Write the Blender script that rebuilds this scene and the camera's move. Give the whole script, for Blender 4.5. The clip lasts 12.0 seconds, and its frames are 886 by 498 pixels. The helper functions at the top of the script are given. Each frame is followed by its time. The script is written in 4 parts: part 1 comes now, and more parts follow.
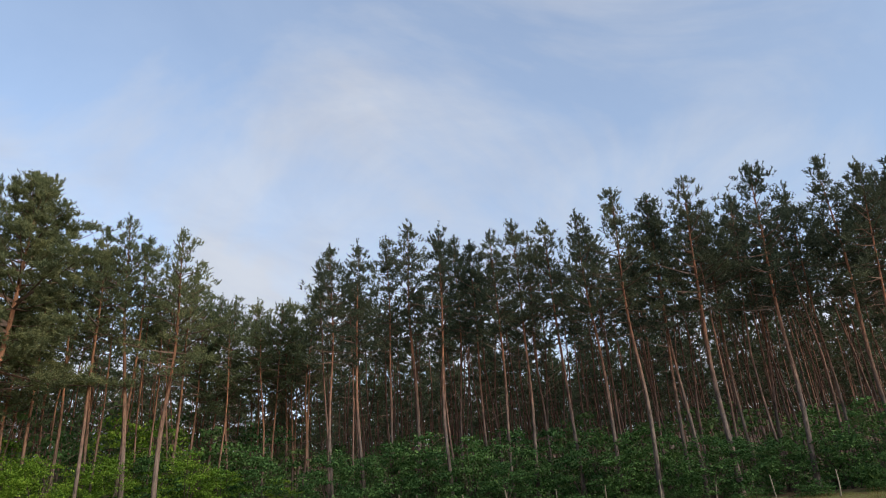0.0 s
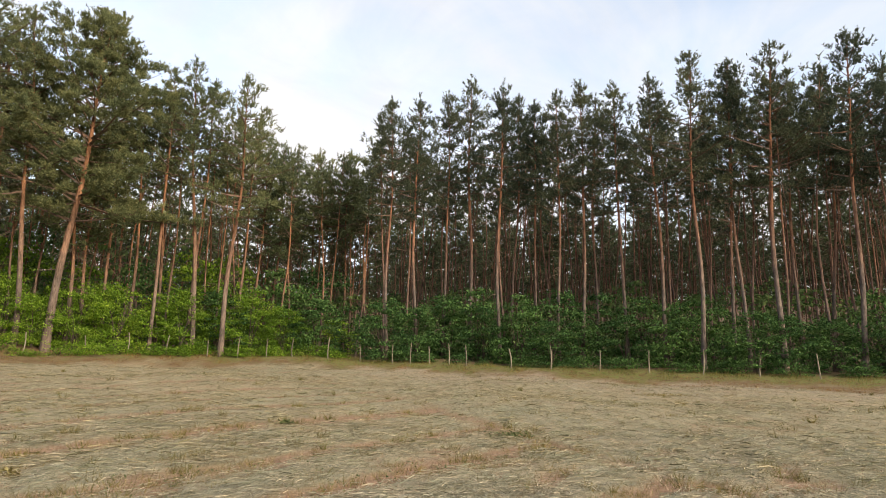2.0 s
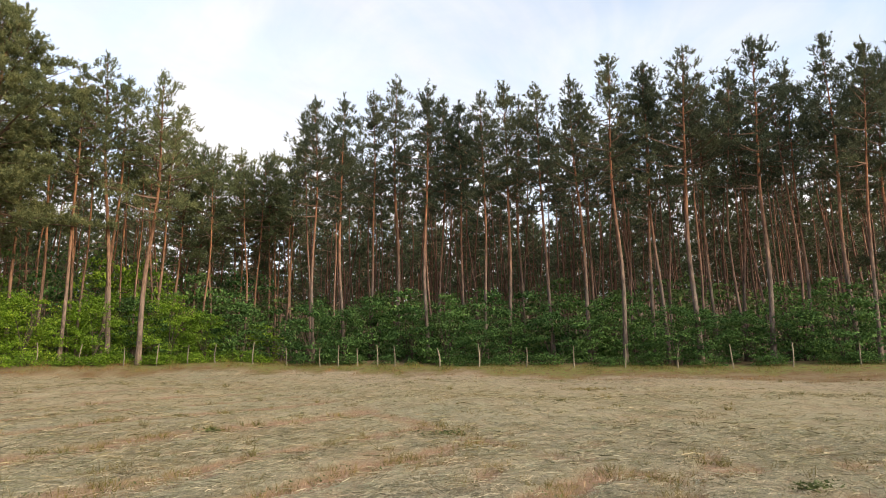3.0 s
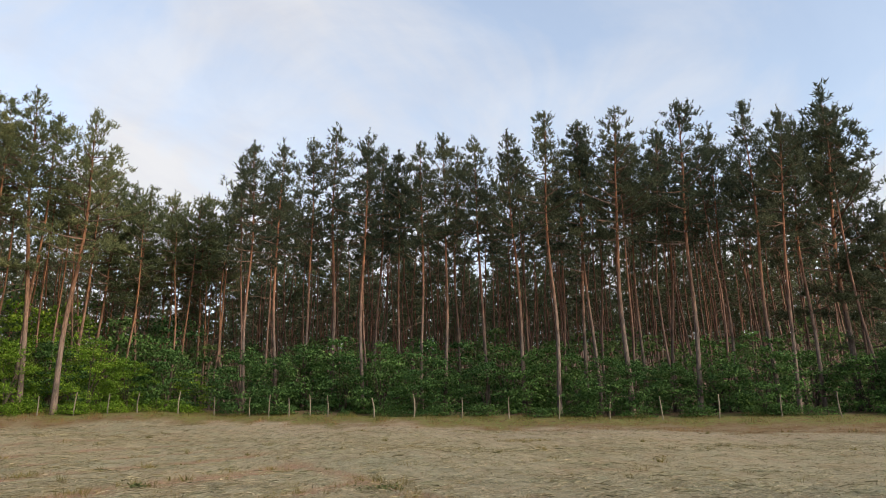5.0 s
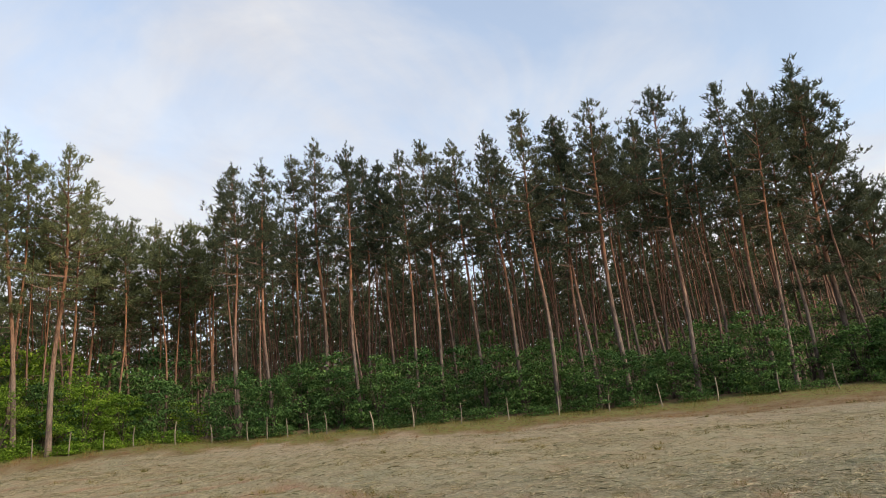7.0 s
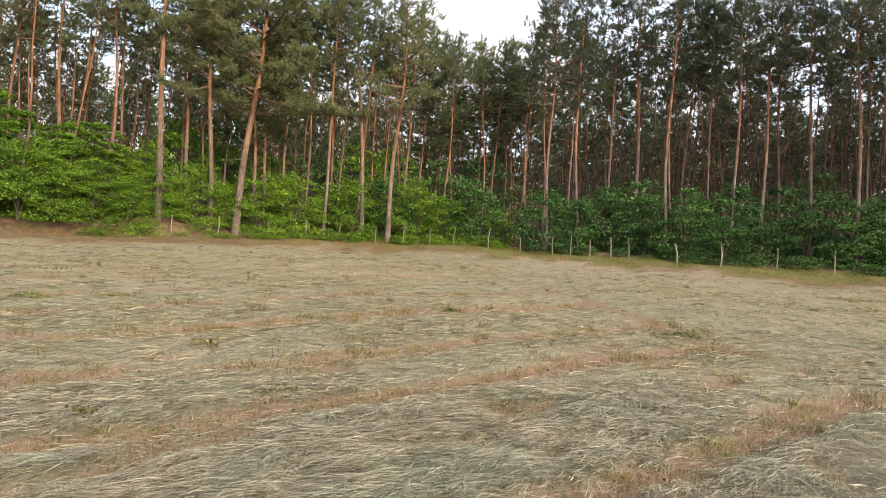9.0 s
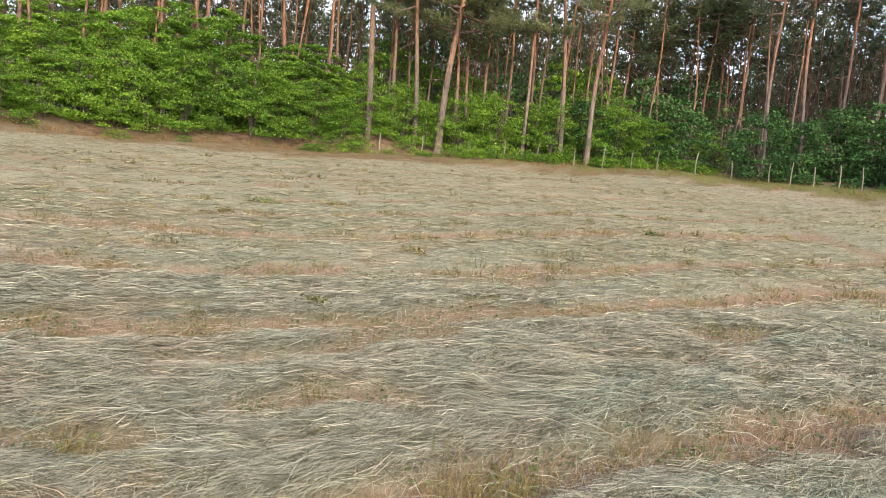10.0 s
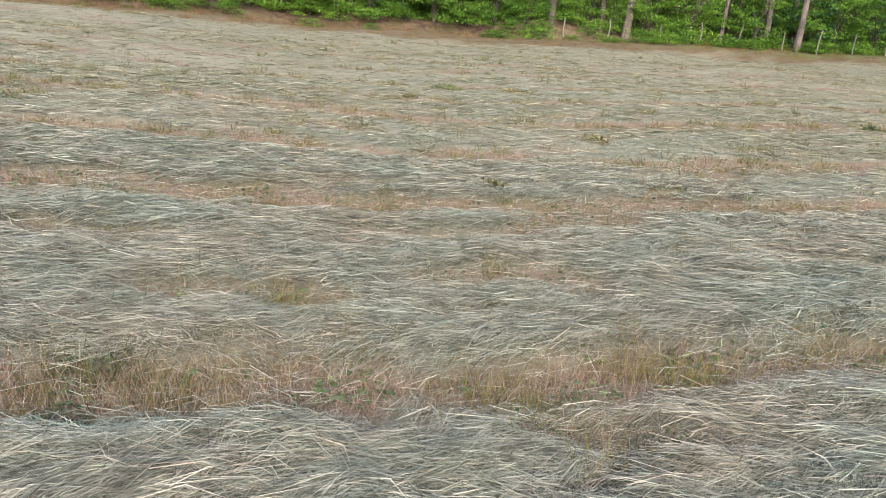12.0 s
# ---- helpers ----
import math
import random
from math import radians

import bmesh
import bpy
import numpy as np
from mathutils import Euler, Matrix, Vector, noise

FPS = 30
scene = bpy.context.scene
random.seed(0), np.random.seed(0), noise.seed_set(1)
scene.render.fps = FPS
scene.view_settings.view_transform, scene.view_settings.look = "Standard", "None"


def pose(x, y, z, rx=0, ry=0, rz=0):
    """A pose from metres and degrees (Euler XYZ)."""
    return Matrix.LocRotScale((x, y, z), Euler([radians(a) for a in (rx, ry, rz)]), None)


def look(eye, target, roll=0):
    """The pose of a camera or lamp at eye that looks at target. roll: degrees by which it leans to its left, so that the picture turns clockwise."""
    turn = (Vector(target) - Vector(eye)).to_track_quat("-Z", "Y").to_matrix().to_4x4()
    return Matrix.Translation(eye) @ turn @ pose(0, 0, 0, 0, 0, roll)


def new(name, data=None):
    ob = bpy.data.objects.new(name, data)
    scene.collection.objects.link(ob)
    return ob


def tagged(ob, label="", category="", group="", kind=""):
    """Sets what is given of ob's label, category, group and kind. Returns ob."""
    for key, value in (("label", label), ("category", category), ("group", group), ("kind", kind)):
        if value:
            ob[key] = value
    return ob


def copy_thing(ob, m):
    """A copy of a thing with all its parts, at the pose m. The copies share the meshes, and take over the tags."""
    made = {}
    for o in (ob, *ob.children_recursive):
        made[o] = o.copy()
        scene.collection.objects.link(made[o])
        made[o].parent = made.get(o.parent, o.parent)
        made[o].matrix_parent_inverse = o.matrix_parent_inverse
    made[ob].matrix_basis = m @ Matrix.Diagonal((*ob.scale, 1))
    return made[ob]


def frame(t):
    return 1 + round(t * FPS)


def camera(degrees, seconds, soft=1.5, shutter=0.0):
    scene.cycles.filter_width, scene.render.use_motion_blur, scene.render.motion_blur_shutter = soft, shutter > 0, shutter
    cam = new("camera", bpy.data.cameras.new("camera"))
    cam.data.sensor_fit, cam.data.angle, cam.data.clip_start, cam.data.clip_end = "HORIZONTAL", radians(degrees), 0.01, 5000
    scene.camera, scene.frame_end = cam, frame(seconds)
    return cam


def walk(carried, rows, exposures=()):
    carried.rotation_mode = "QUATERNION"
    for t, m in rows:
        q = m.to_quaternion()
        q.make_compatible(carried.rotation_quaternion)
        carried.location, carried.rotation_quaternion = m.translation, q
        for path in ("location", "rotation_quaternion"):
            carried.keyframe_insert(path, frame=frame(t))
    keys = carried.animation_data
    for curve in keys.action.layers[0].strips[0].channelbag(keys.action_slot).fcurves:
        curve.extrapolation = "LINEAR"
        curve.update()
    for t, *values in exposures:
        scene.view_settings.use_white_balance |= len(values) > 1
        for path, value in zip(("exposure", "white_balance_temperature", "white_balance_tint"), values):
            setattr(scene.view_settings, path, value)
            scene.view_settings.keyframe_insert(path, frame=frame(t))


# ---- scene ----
cam = camera(64.67, 12.0, soft=0.25)

# seconds, place in metres, turn in degrees
PATH = [
    (0.0, -0.002, -0.076, 1.592, 114.10, 3.40, -3.69),
    (0.5, 0.029, -0.128, 1.560, 115.64, 2.39, -5.02),
    (1.0, 0.128, -0.050, 1.597, 108.96, -0.56, 0.87),
    (1.5, 0.063, -0.141, 1.537, 103.37, -1.05, -0.97),
    (2.0, 0.071, -0.067, 1.602, 102.62, -1.38, -0.13),
    (2.5, 0.034, -0.098, 1.581, 103.23, -0.27, -0.03),
    (3.0, -0.009, 0.009, 1.586, 102.71, 0.73, -5.88),
    (3.2, -0.020, 0.041, 1.591, 102.25, 1.80, -6.60),
    (4.8, -0.081, -0.033, 1.621, 106.64, 0.54, -10.19),
    (5.0, -0.144, -0.049, 1.623, 106.56, 0.89, -11.27),
    (5.5, -0.069, 0.003, 1.659, 105.37, 2.31, -13.64),
    (6.0, -0.049, 0.048, 1.585, 105.49, 2.81, -15.08),
    (6.5, 0.211, 0.134, 1.510, 106.96, 3.60, -13.11),
    (6.7, 0.240, 0.133, 1.532, 107.41, 4.85, -12.21),
    (8.3, 0.023, -0.165, 1.754, 100.16, 2.41, 0.87),
    (8.5, 0.005, -0.147, 1.731, 97.92, 0.79, 4.20),
    (9.0, -0.004, 0.139, 1.676, 93.08, -3.92, 12.64),
    (9.5, -0.070, 0.130, 1.615, 88.50, -6.03, 19.08),
    (10.0, -0.067, 0.036, 1.583, 85.34, -6.29, 28.51),
    (10.5, -0.078, 0.063, 1.548, 78.41, -9.83, 37.18),
    (11.0, -0.107, 0.046, 1.509, 75.69, -10.18, 42.88),
    (11.5, -0.095, 0.037, 1.504, 74.47, -10.42, 45.79),
    (12.0, -0.072, -0.020, 1.520, 74.94, -6.41, 43.02),
]
walk(cam, [(t, pose(x, y, z, rx, ry, rz)) for t, x, y, z, rx, ry, rz in PATH],
     exposures=[(0.0, -0.49, 6380, 10), (0.7, -0.38, 6600, 10), (1.0, -0.30, 7120, 11), (1.5, -0.04, 7550, 11), (2.5, 0.18, 7600, 11),
                (3.2, 0.18, 7600, 11), (4.8, -0.17, 7120, 11), (6.7, -0.17, 7180, 11), (8.3, 0.09, 7550, 10), (9.0, 0.40, 7180, 10), (9.5, 0.54, 6850, 10), (10.0, 0.58, 6480, 9), (10.5, 0.61, 6250, 10), (12.0, 0.57, 5850, 9)])

# ---------------------------------------------------------------- light
SUN_BEARING, SUN_HEIGHT = 137.0, 21.5          # degrees clockwise from +y, degrees above the horizon

world = bpy.data.worlds.new("sky")
scene.world = world
world.use_nodes = True
wn, wl = world.node_tree.nodes, world.node_tree.links
wn.clear()


def wnode(kind, **values):
    n = wn.new(kind)
    for k, v in values.items():
        n.inputs[k].default_value = v
    return n


sky = wn.new("ShaderNodeTexSky")
sky.sky_type, sky.sun_disc = "NISHITA", False
sky.sun_elevation, sky.sun_rotation = radians(SUN_HEIGHT), radians(SUN_BEARING)
sky.air_density, sky.dust_density, sky.ozone_density = 1.0, 1.5, 1.5
coord = wn.new("ShaderNodeTexCoord")
# flatten the dome so that clouds stretch towards the horizon
sep = wn.new("ShaderNodeSeparateXYZ")
wl.new(coord.outputs["Generated"], sep.inputs[0])
lift = wn.new("ShaderNodeMath")
lift.operation = "ADD"
lift.inputs[1].default_value = 0.22
wl.new(sep.outputs["Z"], lift.inputs[0])
flat = []
for axis in ("X", "Y"):
    d = wn.new("ShaderNodeMath")
    d.operation = "DIVIDE"
    wl.new(sep.outputs[axis], d.inputs[0])
    wl.new(lift.outputs[0], d.inputs[1])
    flat.append(d)
comb = wn.new("ShaderNodeCombineXYZ")
wl.new(flat[0].outputs[0], comb.inputs["X"])
wl.new(flat[1].outputs[0], comb.inputs["Y"])
big = wnode("ShaderNodeTexNoise", Scale=1.15, Detail=7.0, Roughness=0.56, Distortion=0.9)
wl.new(comb.outputs[0], big.inputs["Vector"])
ramp = wn.new("ShaderNodeValToRGB")
ramp.color_ramp.elements[0].position, ramp.color_ramp.elements[1].position = 0.42, 0.62
ramp.color_ramp.elements[0].color = (0.24, 0.24, 0.24, 1)
ramp.color_ramp.elements[1].color = (0.93, 0.93, 0.93, 1)
# more blue overhead, a closed grey-white veil lower down
veil = wn.new("ShaderNodeMath")
veil.operation = "MULTIPLY_ADD"
veil.inputs[1].default_value, veil.inputs[2].default_value = -0.36, 0.18
wl.new(sep.outputs["Z"], veil.inputs[0])
cover = wn.new("ShaderNodeMath")
cover.operation = "ADD"
wl.new(big.outputs[0], cover.inputs[0])
wl.new(veil.outputs[0], cover.inputs[1])
wl.new(cover.outputs[0], ramp.inputs[0])
fine = wnode("ShaderNodeTexNoise", Scale=2.6, Detail=8.0, Roughness=0.62, Distortion=0.8)
wl.new(comb.outputs[0], fine.inputs["Vector"])
cloud = wn.new("ShaderNodeValToRGB")
cloud.color_ramp.elements[0].position, cloud.color_ramp.elements[1].position = 0.36, 0.64
cloud.color_ramp.elements[0].color = (0.79, 0.835, 0.945, 1)
cloud.color_ramp.elements[1].color = (0.93, 0.97, 1.05, 1)
wl.new(fine.outputs[0], cloud.inputs[0])
dim = wn.new("ShaderNodeMix")
dim.data_type, dim.blend_type = "RGBA", "MULTIPLY"
dim.inputs["Factor"].default_value = 1.0
dim.inputs["B"].default_value = (0.45, 0.43, 0.412, 1)
wl.new(sky.outputs[0], dim.inputs["A"])
mixed = wn.new("ShaderNodeMix")
mixed.data_type = "RGBA"
wl.new(ramp.outputs[0], mixed.inputs["Factor"])
wl.new(dim.outputs["Result"], mixed.inputs["A"])
wl.new(cloud.outputs[0], mixed.inputs["B"])
bg = wnode("ShaderNodeBackground", Strength=1.0)
wl.new(mixed.outputs["Result"], bg.inputs["Color"])
wout = wn.new("ShaderNodeOutputWorld")
wl.new(bg.outputs[0], wout.inputs[0])

sun_data = bpy.data.lights.new("sun", "SUN")
sun_data.energy, sun_data.angle, sun_data.color = 4.5, radians(22), (1.0, 0.90, 0.76)
sun = new("sun", sun_data)
a, e = radians(SUN_BEARING), radians(SUN_HEIGHT)
sun.matrix_world = look((60 * math.sin(a) * math.cos(e), 60 * math.cos(a) * math.cos(e), 60 * math.sin(e)), (0, 0, 0))


# ---------------------------------------------------------------- materials
class Mat:
    """A small wrapper that keeps node building short."""

    def __init__(self, name, rough=0.8, spec=0.25):
        self.m = bpy.data.materials.new(name)
        self.m.use_nodes = True
        self.n, self.l = self.m.node_tree.nodes, self.m.node_tree.links
        self.p = self.n["Principled BSDF"]
        self.out = self.n["Material Output"]
        self.p.inputs["Roughness"].default_value = rough
        self.p.inputs["Specular IOR Level"].default_value = spec

    def node(self, kind, **values):
        n = self.n.new(kind)
        for k, v in values.items():
            n.inputs[k].default_value = v
        return n

    def ramp(self, fac, stops):
        r = self.n.new("ShaderNodeValToRGB")
        els = r.color_ramp.elements
        while len(els) < len(stops):
            els.new(0.5)
        for el, (p, c) in zip(els, stops):
            el.position, el.color = p, (*c, 1)
        self.l.new(fac, r.inputs[0])
        return r.outputs[0]

    def noise(self, vec, scale, detail=4.0, rough=0.55, distort=0.0):
        n = self.node("ShaderNodeTexNoise", Scale=scale, Detail=detail, Roughness=rough, Distortion=distort)
        self.l.new(vec, n.inputs["Vector"])
        return n.outputs[0]

    def mix(self, fac, a, b, blend="MIX"):
        n = self.n.new("ShaderNodeMix")
        n.data_type, n.blend_type = "RGBA", blend
        for sock, v in (("Factor", fac), ("A", a), ("B", b)):
            if isinstance(v, (int, float)):
                n.inputs[sock].default_value = v
            elif isinstance(v, tuple):
                n.inputs[sock].default_value = (*v, 1)
            else:
                self.l.new(v, n.inputs[sock])
        return n.outputs["Result"]

    def math(self, op, a, b=0.0):
        n = self.n.new("ShaderNodeMath")
        n.operation = op
        for i, v in enumerate((a, b)):
            if isinstance(v, (int, float)):
                n.inputs[i].default_value = v
            else:
                self.l.new(v, n.inputs[i])
        return n.outputs[0]

    def stretch(self, vec, scale, turn=0.0):
        n = self.n.new("ShaderNodeMapping")
        n.inputs["Scale"].default_value = scale
        n.inputs["Rotation"].default_value = (0, 0, turn)
        self.l.new(vec, n.inputs["Vector"])
        return n.outputs[0]

    def colour(self, sock):
        self.l.new(sock, self.p.inputs["Base Color"])

    def bump(self, height, strength, distance):
        b = self.node("ShaderNodeBump", Strength=strength, Distance=distance)
        self.l.new(height, b.inputs["Height"])
        self.l.new(b.outputs[0], self.p.inputs["Normal"])

    def leafy(self, sock, share):
        """Let part of the light pass through a thin leaf."""
        t = self.n.new("ShaderNodeBsdfTranslucent")
        self.l.new(sock, t.inputs["Color"])
        m = self.node("ShaderNodeMixShader", Fac=share)
        self.l.new(self.p.outputs[0], m.inputs[1])
        self.l.new(t.outputs[0], m.inputs[2])
        self.l.new(m.outputs[0], self.out.inputs["Surface"])

    def obj(self):
        return self.n.new("ShaderNodeTexCoord").outputs["Object"]

    def gen(self):
        return self.n.new("ShaderNodeTexCoord").outputs["Generated"]

    def island(self):
        return self.n.new("ShaderNodeNewGeometry").outputs["Random Per Island"]

    def chance(self):
        return self.n.new("ShaderNodeObjectInfo").outputs["Random"]

    def attr(self, name):
        n = self.n.new("ShaderNodeAttribute")
        n.attribute_name = name
        return n.outputs["Fac"]


def bark_material(name, low, high, start, end):
    """Scots pine: grey-brown plated bark below, thin orange bark above."""
    k = Mat(name, 0.9, 0.15)
    o = k.obj()
    z = k.n.new("ShaderNodeSeparateXYZ")
    k.l.new(k.gen(), z.inputs[0])
    wob = k.noise(o, 0.7, 3)
    h = k.math("ADD", z.outputs["Z"], k.math("MULTIPLY", k.math("SUBTRACT", wob, 0.5), 0.25))
    mask = k.ramp(h, [(start, (0, 0, 0)), (end, (1, 1, 1))])
    plates = k.noise(k.stretch(o, (11, 11, 2.2)), 1.0, 6, 0.68, 0.6)
    blotch = k.ramp(k.noise(k.stretch(o, (3, 3, 0.9)), 1.0, 4, 0.6), [(0.35, (0.62, 0.64, 0.68)), (0.65, (1.2, 1.15, 1.1))])
    tone = k.mix(k.chance(), low, tuple(min(1, c * 1.35) for c in low))
    hot = k.mix(k.chance(), high, tuple(c * 0.7 for c in high))
    col = k.mix(mask, tone, hot)
    shade = k.ramp(plates, [(0.32, (0.35, 0.33, 0.32)), (0.5, (0.95, 0.93, 0.9)), (0.7, (1.4, 1.35, 1.3))])
    k.colour(k.mix(1.0, k.mix(1.0, col, shade, "MULTIPLY"), blotch, "MULTIPLY"))
    k.bump(plates, 0.8, 0.06)
    return k.m


def foliage_material(name, dark, mid, light, share=0.25, rough=0.55):
    k = Mat(name, rough, 0.12)
    r = k.ramp(k.island(), [(0.0, dark), (0.55, mid), (1.0, light)])
    patch = k.noise(k.obj(), 0.9, 3)
    tone = k.ramp(patch, [(0.3, (0.6, 0.68, 0.66)), (0.7, (1.4, 1.28, 1.05))])
    each = k.ramp(k.chance(), [(0.0, (0.72, 0.78, 0.78)), (1.0, (1.26, 1.19, 1.08))])
    col = k.mix(1.0, k.mix(1.0, r, tone, "MULTIPLY"), each, "MULTIPLY")
    k.colour(col)
    k.leafy(col, share)
    return k.m


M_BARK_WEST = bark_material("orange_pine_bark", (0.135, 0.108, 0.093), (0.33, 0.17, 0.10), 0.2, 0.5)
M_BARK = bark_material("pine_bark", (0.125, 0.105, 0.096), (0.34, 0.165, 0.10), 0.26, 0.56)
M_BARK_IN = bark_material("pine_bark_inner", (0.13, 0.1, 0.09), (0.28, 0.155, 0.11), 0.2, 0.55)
M_TWIG = bark_material("pine_branch", (0.145, 0.11, 0.092), (0.20, 0.125, 0.09), 0.1, 0.7)
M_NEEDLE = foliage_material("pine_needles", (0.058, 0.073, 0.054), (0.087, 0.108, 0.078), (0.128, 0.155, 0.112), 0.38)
# the same needles paler and warmer: sunlight put into the base colour
M_NEEDLE_SUNLIT = foliage_material("pine_needles_sunlit", (0.092, 0.113, 0.068), (0.144, 0.173, 0.102), (0.207, 0.24, 0.146), 0.42)
M_LEAF = foliage_material("hazel_leaves", (0.03, 0.075, 0.028), (0.065, 0.146, 0.052), (0.14, 0.26, 0.10), 0.36, 0.64)
M_LEAF_DEEP = foliage_material("undergrowth_leaves", (0.055, 0.105, 0.042), (0.10, 0.17, 0.07), (0.16, 0.24, 0.105), 0.42, 0.7)
M_LEAF_B = foliage_material("bright_leaves", (0.07, 0.15, 0.02), (0.16, 0.295, 0.04), (0.28, 0.42, 0.085), 0.48, 0.65)
M_STEM = bark_material("shrub_stem", (0.08, 0.068, 0.056), (0.095, 0.082, 0.06), 0.2, 0.8)
M_HERB = foliage_material("verge_grass", (0.065, 0.088, 0.026), (0.128, 0.13, 0.045), (0.215, 0.18, 0.08), 0.3, 0.7)


M_RUST = foliage_material("rust_grass", (0.088, 0.05, 0.029), (0.172, 0.104, 0.057), (0.275, 0.19, 0.105), 0.2, 0.8)
M_TUSSOCK = foliage_material("tussock_grass", (0.08, 0.078, 0.026), (0.155, 0.14, 0.05), (0.27, 0.205, 0.09), 0.25, 0.75)


def hay_material(name, stops):
    k = Mat(name, 0.75, 0.25)
    c = k.ramp(k.island(), stops)
    o = k.obj()
    c = k.mix(1.0, c, k.ramp(k.noise(o, 11.0, 4, 0.6), [(0.36, (0.7, 0.68, 0.64)), (0.5, (1.07, 1.055, 1.005)), (0.66, (1.22, 1.185, 1.11))]), "MULTIPLY")
    c = k.mix(1.0, c, k.ramp(k.noise(o, 1.1, 4, 0.6), [(0.36, (0.96, 1.0, 0.96)), (0.64, (1.09, 0.99, 0.93))]), "MULTIPLY")
    k.colour(c)
    k.leafy(c, 0.15)
    return k.m


def stubble_material():
    k = Mat("dry_stubble", 0.85, 0.15)
    o = k.obj()
    c = k.ramp(k.island(), [(0.0, (0.12, 0.07, 0.05)), (0.3, (0.27, 0.162, 0.11)), (0.62, (0.40, 0.262, 0.178)), (0.82, (0.52, 0.40, 0.285)), (0.87, (0.24, 0.19, 0.09)), (1.0, (0.15, 0.17, 0.06))])
    c = k.mix(k.ramp(k.noise(o, 1.6, 4, 0.6), [(0.52, (0, 0, 0)), (0.64, (0.5, 0.5, 0.5))]), c, (0.20, 0.175, 0.07))
    k.colour(c)
    k.leafy(c, 0.15)
    return k.m


def post_material():
    k = Mat("weathered_wood", 0.85, 0.2)
    o = k.obj()
    g = k.noise(k.stretch(o, (22, 22, 2.0)), 1.0, 5, 0.6)
    base = k.ramp(g, [(0.25, (0.11, 0.095, 0.078)), (0.75, (0.29, 0.26, 0.21))])
    k.colour(k.mix(1.0, base, k.ramp(k.chance(), [(0, (0.7, 0.7, 0.68)), (1, (1.2, 1.18, 1.1))]), "MULTIPLY"))
    k.bump(g, 0.5, 0.01)
    return k.m


def ground_material():
    """Mown meadow: pale hay swaths, russet stubble between them, a brown verge, needle litter under the trees."""
    k = Mat("meadow", 0.9, 0.12)
    o = k.obj()
    turn = radians(35.0)
    patch = k.noise(o, 0.22, 4, 0.6)
    clump = k.noise(o, 1.7, 5, 0.65, 0.6)
    strands = k.noise(k.stretch(o, (34, 5, 20), turn), 1.0, 6, 0.72, 1.2)
    cross = k.noise(k.stretch(o, (7, 40, 20), turn + 0.5), 1.0, 5, 0.7, 1.5)
    hay = k.ramp(k.math("ADD", k.math("MULTIPLY", strands, 0.6), k.math("MULTIPLY", cross, 0.4)),
                 [(0.34, (0.13, 0.12, 0.085)), (0.45, (0.27, 0.25, 0.18)), (0.56, (0.40, 0.36, 0.27)), (0.72, (0.58, 0.52, 0.39))])
    hay = k.mix(k.ramp(clump, [(0.45, (0, 0, 0)), (0.75, (0.45, 0.45, 0.45))]), hay, (0.30, 0.31, 0.20))
    stub = k.ramp(cross, [(0.3, (0.10, 0.06, 0.042)), (0.5, (0.27, 0.172, 0.112)), (0.72, (0.41, 0.285, 0.19))])
    stub = k.mix(k.ramp(clump, [(0.5, (0, 0, 0)), (0.66, (0.55, 0.55, 0.55))]), stub, (0.19, 0.165, 0.07))
    field = hay
    far = k.ramp(k.noise(o, 0.12, 4, 0.6, 0.5), [(0.35, (0.85, 0.9, 0.85)), (0.65, (1.15, 1.04, 0.95))])
    field = k.mix(1.0, field, far, "MULTIPLY")
    streak = k.noise(k.stretch(o, (3.6, 0.7, 1.0), turn), 1.0, 7, 0.68, 0.8)
    tan = k.ramp(k.math("ADD", k.math("MULTIPLY", streak, 0.38), k.math("ADD", k.math("MULTIPLY", strands, 0.37), k.math("MULTIPLY", cross, 0.25))),
                 [(0.42, (0.085, 0.078, 0.044)), (0.47, (0.19, 0.163, 0.096)), (0.525, (0.29, 0.245, 0.152)), (0.60, (0.46, 0.39, 0.258))])
    tan = k.mix(k.ramp(k.noise(o, 0.45, 5, 0.65, 0.8), [(0.5, (0, 0, 0)), (0.68, (0.6, 0.6, 0.6))]), tan, (0.29, 0.185, 0.11))
    tan = k.mix(k.ramp(k.noise(o, 0.8, 5, 0.65, 0.8), [(0.52, (0, 0, 0)), (0.7, (0.55, 0.55, 0.55))]), tan, (0.20, 0.20, 0.10))
    comb = k.noise(k.stretch(o, (1.1, 0.16, 1.0), turn), 1.0, 6, 0.66, 0.7)
    tan = k.mix(k.ramp(comb, [(0.5, (0, 0, 0)), (0.62, (0.42, 0.42, 0.42))]), tan, k.ramp(streak, [(0.4, (0.10, 0.105, 0.06)), (0.52, (0.21, 0.215, 0.135)), (0.62, (0.36, 0.35, 0.25))]))
    field = k.mix(k.math("MULTIPLY", k.attr("dry"), k.ramp(patch, [(0.3, (0.45, 0.45, 0.45)), (0.7, (0.95, 0.95, 0.95))])), field, tan)
    field = k.mix(k.attr("stubble"), field, stub)
    # dark underlay near by: shade between hay strands, painted into the ground
    gap_shade = k.ramp(strands, [(0.35, (0.055, 0.05, 0.034)), (0.6, (0.18, 0.165, 0.12))])
    field = k.mix(k.attr("gap_shade"), field, gap_shade)
    pale = k.ramp(strands, [(0.35, (0.21, 0.165, 0.13)), (0.5, (0.34, 0.275, 0.22)), (0.68, (0.47, 0.39, 0.32))])
    field = k.mix(k.attr("pale"), field, pale)
